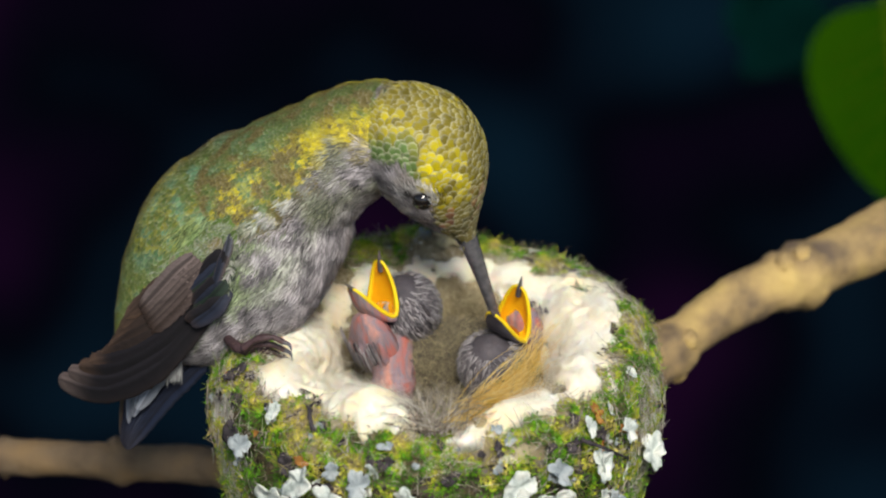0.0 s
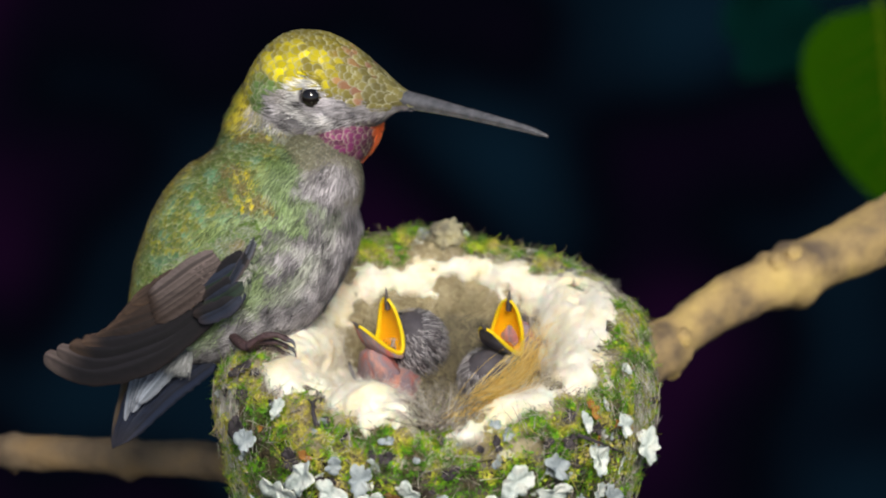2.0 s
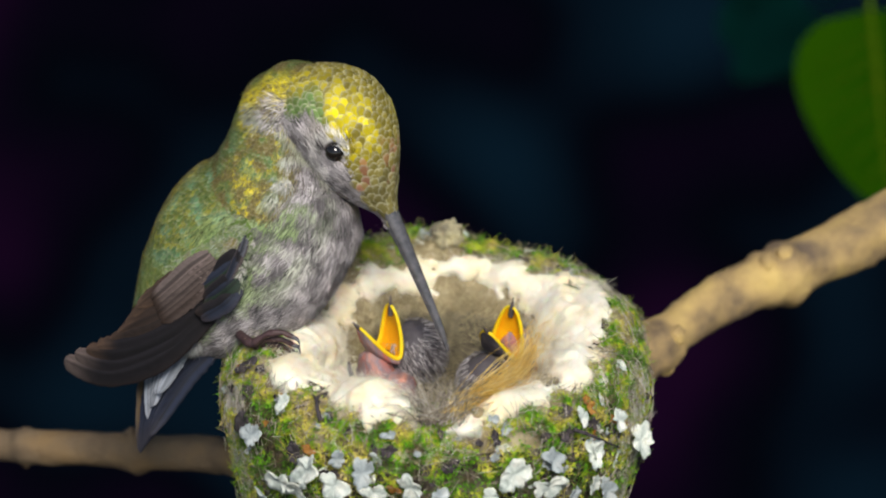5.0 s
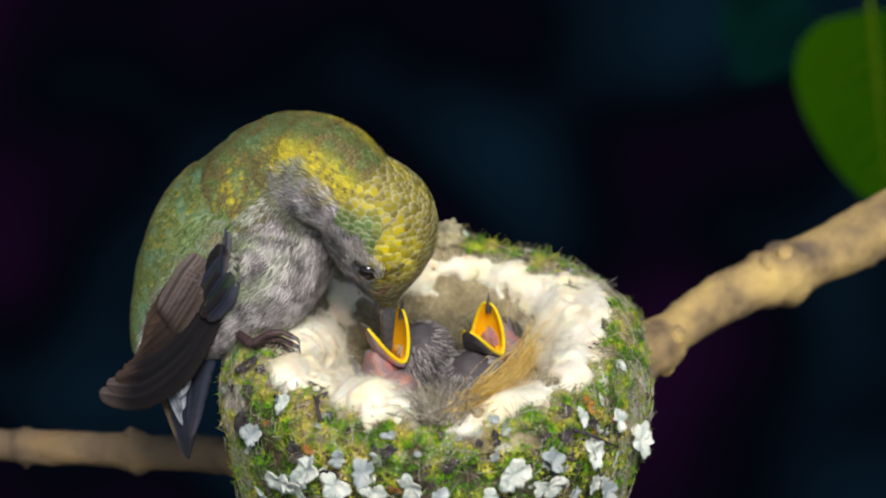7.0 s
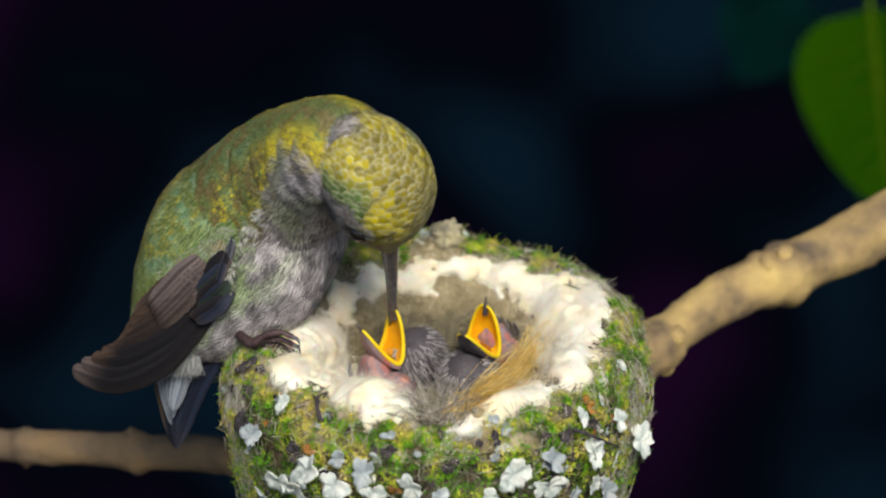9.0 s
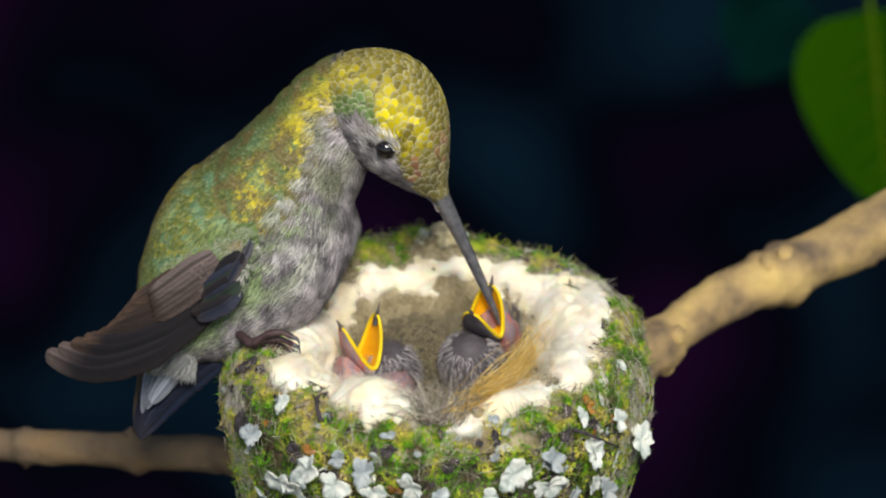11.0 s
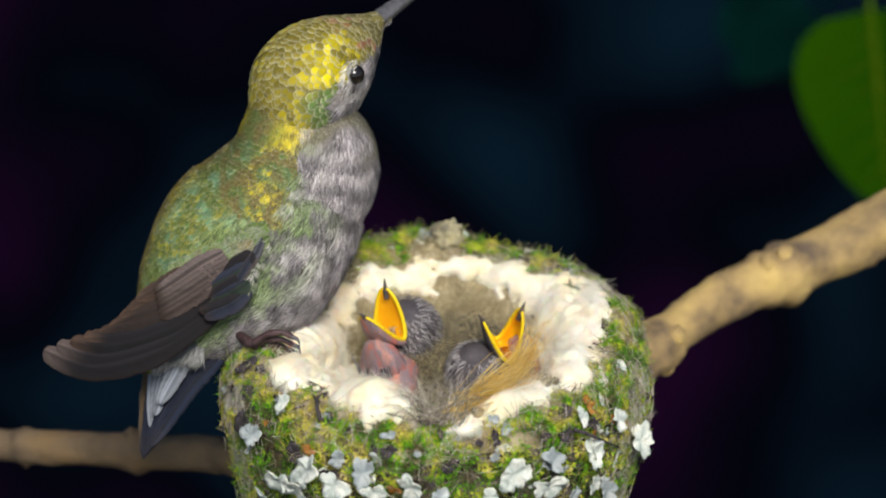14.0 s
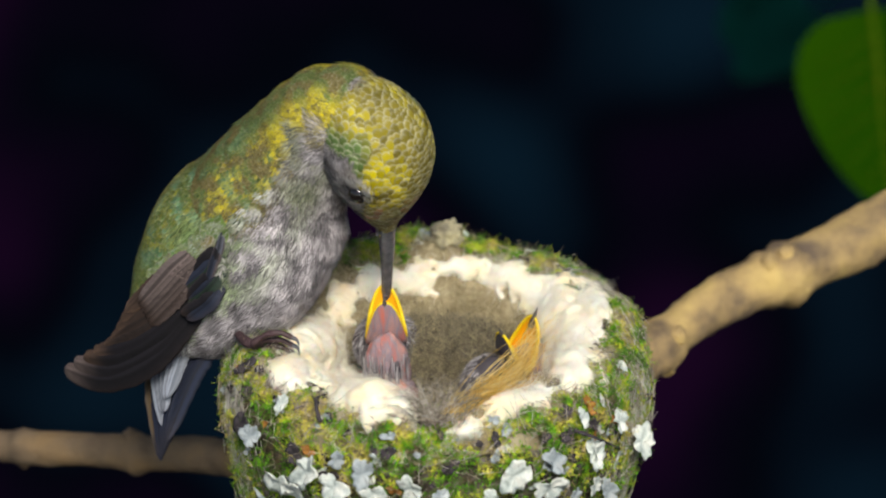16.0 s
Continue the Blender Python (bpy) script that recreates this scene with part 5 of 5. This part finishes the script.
def motions():
    # time, lean and turn of the body, place of the wing's tip, place of the tail's tip
    body = [(0, -4, -14, 143, 649, 251, 777), (0.5, -3, -14, 130, 631, 230, 765), (1.0, -4, -15, 124, 618, 233, 762), (1.5, 0, -8, 114, 619, 230, 763), (1.7, 0, -3, 108, 617, 225, 778),
            (2.0, 0, -3, 105, 615, 222, 785), (2.5, 0, -2, 89, 621, 221, 796), (3.0, 0, -8, 94, 612, 221, 789), (3.5, 0, -13, 107, 618, 228, 786), (4.2, 0, -11, 106, 614, 221, 793),
            (4.8, -1, -13, 110, 620, 235, 800), (5.6, -5, -20, 160, 660, 320, 800), (6.3, -7, -24, 180, 685, 355, 795), (6.5, -8, -24, 190, 685, 360, 790), (7.0, -8, -25, 178, 688, 338, 805), (7.5, -8, -27, 222, 718, 362, 806), (8.0, -9, -24, 162, 665, 328, 815), (8.5, -10, -22, 175, 685, 355, 795),
            (9.0, -8, -15, 132, 645, 312, 795), (9.2, -8, -14, 132, 645, 308, 795), (10.2, -4, -8, 100, 610, 270, 790), (11.3, -2, -5, 75, 600, 225, 760), (11.5, -1, -4, 65, 550, 215, 750), (12.0, -4, -10, 90, 575, 232, 770), (12.5, -8, -25, 138, 625, 298, 795), (13.0, -7, -22, 120, 620, 290, 795),
            (13.2, -1, -10, 100, 600, 260, 790), (13.5, 0, -3, 95, 590, 250, 790), (14.0, 0, 0, 80, 615, 255, 825), (14.5, 0, 0, 82, 610, 257, 822), (15.0, 0, -12, 83, 605, 252, 815), (15.5, 0, -15, 93, 615, 280, 815), (16.0, -9, -27, 121, 644, 292, 813)]
    # time, foot of the bill in the plan, the way it points, its lean to the viewer, spin of the head
    head = [(0, 824, 421, -70, -34, 37), (0.5, 792, 384, -66, -32, 34), (1.0, 785, 399, -71, -31, 36), (1.5, 799, 354, -68, -28, 36), (1.6, 765, 290, -58, -10, 32), (1.7, 715, 178, -16, -3, 27), (2.0, 721, 185, -14, 20, 26), (2.1, 722, 176, -10, 16, 27), (2.3, 734, 90, 17, 0, 30), (2.5, 734, 88, 17, 0, 28), (2.7, 738, 96, 16, 2, 28),
            (2.85, 690, 180, -6, 28, 30), (3.0, 654, 228, -22, 43, 32), (3.3, 649, 227, -24, 46, 38), (3.4, 590, 245, -50, 56, 60), (3.5, 527, 258, -92, 61, 80), (3.8, 525, 262, -92, 61, 80), (3.9, 600, 260, -50, 56, 58), (4.0, 648, 251, -31, 46, 38), (4.2, 648, 251, -31, 46, 38), (4.5, 660, 280, -42, 34, 36),
            (5.0, 690, 380, -66, -4, 32), (5.7, 697, 470, -86, -36, 30), (6.3, 693, 510, -91, -42, 25), (6.5, 692, 514, -92, -42, 23), (7.0, 686, 535, -93, -43, 26), (7.5, 688, 505, -91, -43, 26), (8.0, 680, 490, -91, -46, 32), (8.5, 670, 438, -81, -52, 33), (9.0, 689, 436, -89, -57, 36), (9.2, 691, 440, -95, -54, 34),
            (9.8, 700, 350, -76, -40, 36), (10.5, 750, 310, -62, -24, 36), (11.0, 780, 350, -64, -18, 38), (11.3, 784, 382, -67, -24, 40), (11.5, 796, 372, -66, -20, 40), (12.0, 820, 445, -74, -36, 36), (12.5, 785, 391, -67, -16, 28), (12.7, 820, 434, -72, -30, 34), (12.85, 815, 416, -69, -22, 32), (13.0, 810, 398, -66, -18, 30), (13.1, 773, 301, -34, -2, 20), (13.2, 766, 120, 3, 6, 38),
            (13.5, 764, 113, 6, 6, 36), (13.7, 728, 88, 25, -14, 44), (13.8, 656, 46, 36, -28, 46), (14.0, 670, 34, 38, -30, 47), (14.3, 662, 43, 37, -30, 47), (14.5, 674, 36, 30, -30, 47), (14.6, 697, 89, 23, -12, 36), (14.75, 692, 226, -16, 25, 33), (15.0, 691, 232, -18, 28, 33), (15.4, 691, 234, -19, 28, 34), (15.5, 664, 374, -63, 2, 33), (15.7, 642, 338, -78, -12, 34), (15.85, 664, 376, -86, -32, 36), (16.0, 684, 402, -91, -45, 36)]
    home = Matrix.Translation(-FOOT)
    sh_rest, tr_rest = Vector(flat(425, 400, -118) * U), Vector(flat(318, 592, 10) * U)
    tip_rest, tail_rest = Vector(flat(85, 603, -70) * U), Vector(flat(258, 810, 20) * U)

    def torso_turn(lean, yaw):
        return Matrix.Translation(RIGHT * (min(yaw + 4, 0) * 1.4 * U)) @ Matrix.Rotation(radians(yaw), 4, "Z") @ Matrix.Rotation(radians(lean), 4, VIEW)

    trows, wrows, lrows, at = [], [], [], []
    for t, lean, yaw, wx, wy, lx, ly in body:
        m = torso_turn(lean, yaw)
        trows.append((t, m))
        for rows, rest, tip, (x, y, d) in ((wrows, sh_rest, tip_rest, (wx, wy, -70)), (lrows, tr_rest, tail_rest, (lx, ly, 20))):
            q = m @ rest
            size = (tip - rest).length
            goal = min((place(x, y, d + e) - FOOT - q for e in range(0, 320, 8)), key=lambda g: abs(g.length - size))
            rows.append((t, Matrix.Translation(q) @ (tip - rest).rotation_difference(goal).to_matrix().to_4x4()))
    walk(PARTS["torso"], trows)
    walk(PARTS["wing"], wrows)
    walk(PARTS["tail"], lrows)

    def body_at(t):
        ts = [r[0] for r in body]
        return torso_turn(np.interp(t, ts, [r[1] for r in body]), np.interp(t, ts, [r[2] for r in body]))

    hrows = [(t, home @ aim(x, y, -(170 if tilt > 0 else 90) * math.sin(radians(tilt)) - 110 * float(smooth01(-a, 40, 80)) * (tilt < 20) - float(np.interp(-tilt, [43, 46, 52, 57], [0, 25, 110, 140])) - 125 * float(smooth01(tilt, 12, 45)), a, tilt, spin)) for t, x, y, a, tilt, spin in head]
    walk(PARTS["head"], hrows)
    # the neck bends as a chain of stiff rings between body and head
    rings = [[] for _ in NECK]
    for t, h in hrows:
        for rows, m in zip(rings, neck_chain(body_at(t), h, np.interp(t, [1.5, 4.2, 5.6, 7.2, 8.3, 9.2, 10.4, 13.0, 13.3, 15.5, 16.0], [66, 100, 165, 165, 168, 122, 66, 66, 100, 100, 90]), np.interp(t, [0, 1.5, 1.7, 5, 7.2, 8.3, 9.2, 11.3, 12.0, 12.5, 13.0, 13.3, 15.5, 16.0], [0.22, 0.20, 0.36, 0.36, 0.36, 0.2, 0.13, 0.2, 0.10, 0.2, 0.2, 0.36, 0.36, 0.25]))):
            rows.append((t, m))
    for ob, rows in zip(PARTS["neck"], rings):
        walk(ob, rows)
    # the breast puffs out when the bird sits up and flattens when it bends down
    rows = []
    for t, bx, by, bd in ((0, 518, 405, -14), (1.5, 518, 405, -14), (1.7, 534, 350, -14), (2.0, 534, 350, -14), (2.3, 546, 342, -14), (2.6, 546, 342, -14), (3.0, 534, 400, 12), (4.2, 534, 400, 12), (5.2, 524, 410, 0),
                          (6.3, 518, 405, -14), (9.2, 518, 405, -14), (10.4, 518, 405, -14), (13.0, 518, 405, -14), (13.2, 548, 344, -14), (13.5, 548, 344, -14), (13.8, 566, 303, -14), (14.5, 566, 303, -14),
                          (14.8, 542, 390, 4), (15.0, 540, 396, 8), (15.4, 540, 396, 8), (15.6, 524, 410, 0), (16.0, 518, 405, -14)):
        x, y = Vector((0.16 if by < 315 else 0.50, 0, 0)) + UP * 0.87, VIEW
        x.normalize()
        m = Matrix((x, y, x.cross(y))).transposed().to_4x4()
        rows.append((t, body_at(t) @ Matrix.Translation(Vector(flat(bx, by, bd) * U)) @ m))
    walk(PARTS["breast"], rows)
    # the gorget's feathers lie flat while the bird bends down to feed
    walk(PARTS["gorget"], [(t, Matrix.Translation(Vector((x, 0, z)) * U)) for t, x, z in (
        (0, -72, 78), (1.5, -72, 78), (1.8, -8, 4), (2.0, -2, 2), (2.3, -26, 0), (2.6, -26, 0), (3.0, -4, 4), (3.5, 10, -4), (3.8, 10, -4), (4.2, -4, 4), (5.2, -72, 78), (13.0, -72, 78), (13.2, -20, -8),
        (13.6, -20, -8), (13.8, -72, 78), (14.5, -72, 78), (14.8, 4, 0), (15.4, 4, 0), (15.55, -30, 26), (15.7, -72, 78), (16.0, -72, 78))])

    # chicks: time, corner of the mouth, the way the mouth points, its lean to the viewer, spin of the head
    a = [(0, 678, 539, 112, 21, 215), (0.5, 674, 573, 116, 20, 212), (1.0, 681, 569, 115, 20, 212), (1.5, 690, 594, 117, 20, 210), (2.0, 688, 604, 114, 20, 210), (2.5, 689, 607, 116, 20, 210), (3.0, 687, 613, 114, 18, 208), (4.2, 682, 617, 114, 18, 208), (5.2, 686, 618, 108, 18, 205),
         (6.3, 694, 621, 101, 20, 200), (7.0, 697, 619, 106, 22, 200), (8.0, 691, 610, 114, 24, 205), (8.5, 687, 612, 110, 20, 205), (9.2, 688, 630, 105, 16, 205), (10.2, 665, 634, 100, 10, 205), (11.3, 642, 636, 96, 10, 210), (11.5, 688, 577, 98, 24, 215), (12.0, 695, 601, 102, 28, 220), (12.5, 686, 575, 114, 24, 222),
         (13.0, 689, 550, 115, 22, 218), (13.5, 688, 587, 114, 22, 220), (14.0, 686, 589, 112, 23, 224), (14.5, 676, 595, 116, 20, 215), (15.0, 679, 602, 118, 20, 212), (15.6, 680, 604, 118, 18, 210), (16.0, 684, 590, 92, 6, 270)]
    b = [(0, 895, 575, 96, 32, 48), (0.5, 883, 597, 106, 24, 70), (1.0, 877, 613, 108, 20, 70), (1.5, 895, 599, 110, 28, 50), (2.0, 889, 604, 104, 28, 45), (2.5, 894, 611, 98, 30, 45), (3.0, 906, 613, 97, 28, 45), (4.2, 908, 614, 97, 28, 48), (5.2, 885, 620, 99, 26, 46), (6.3, 860, 624, 101, 25, 45), (6.5, 858, 624, 101, 25, 45),
         (7.0, 859, 611, 104, 29, 50), (7.5, 872, 584, 104, 24, 66), (8.0, 845, 613, 110, 18, 58), (8.5, 833, 595, 110, 30, 38), (9.2, 857, 618, 102, 32, 50), (10.2, 858, 600, 98, 30, 54), (11.2, 856, 560, 94, 32, 60), (11.5, 858, 490, 99, 36, 60), (12.0, 859, 616, 97, 26, 56), (12.5, 868, 633, 102, 14, 62), (13.0, 896, 637, 98, 22, 66),
         (13.2, 892, 620, 93, 23, 30), (13.5, 888, 611, 90, 23, 15), (14.0, 891, 616, 93, 23, 18), (14.5, 890, 625, 91, 20, 32), (15.0, 890, 627, 90, 20, 42), (15.5, 903, 633, 90, 16, 48), (16.0, 913, 632, 88, 24, 40)]
    for (chick, neck, hd, base), rows, deep in ((CHICK_A, a, 45), (CHICK_B, b, 55)):
        local = Matrix.Translation(-base)
        hr, nr = [], []
        for t, x, y, ang, tilt, spin in rows:
            m = local @ aim(x, y, deep, ang, tilt + 18, spin)
            hr.append((t, m))
            q1 = m @ (Vector((-84, 0, -2)) * U)
            q0 = Vector((0, 18, -14)) * U
            x1 = (q1 - q0).normalized()
            y1 = (m.to_3x3() @ Vector((0, 1, 0))).cross(x1).cross(x1).normalized() * -1
            nr.append((t, Matrix.Translation(q0.lerp(q1, 0.62)) @ Matrix((x1, y1, x1.cross(y1))).transposed().to_4x4()))
        walk(hd, hr)
        walk(neck, nr)


motions()
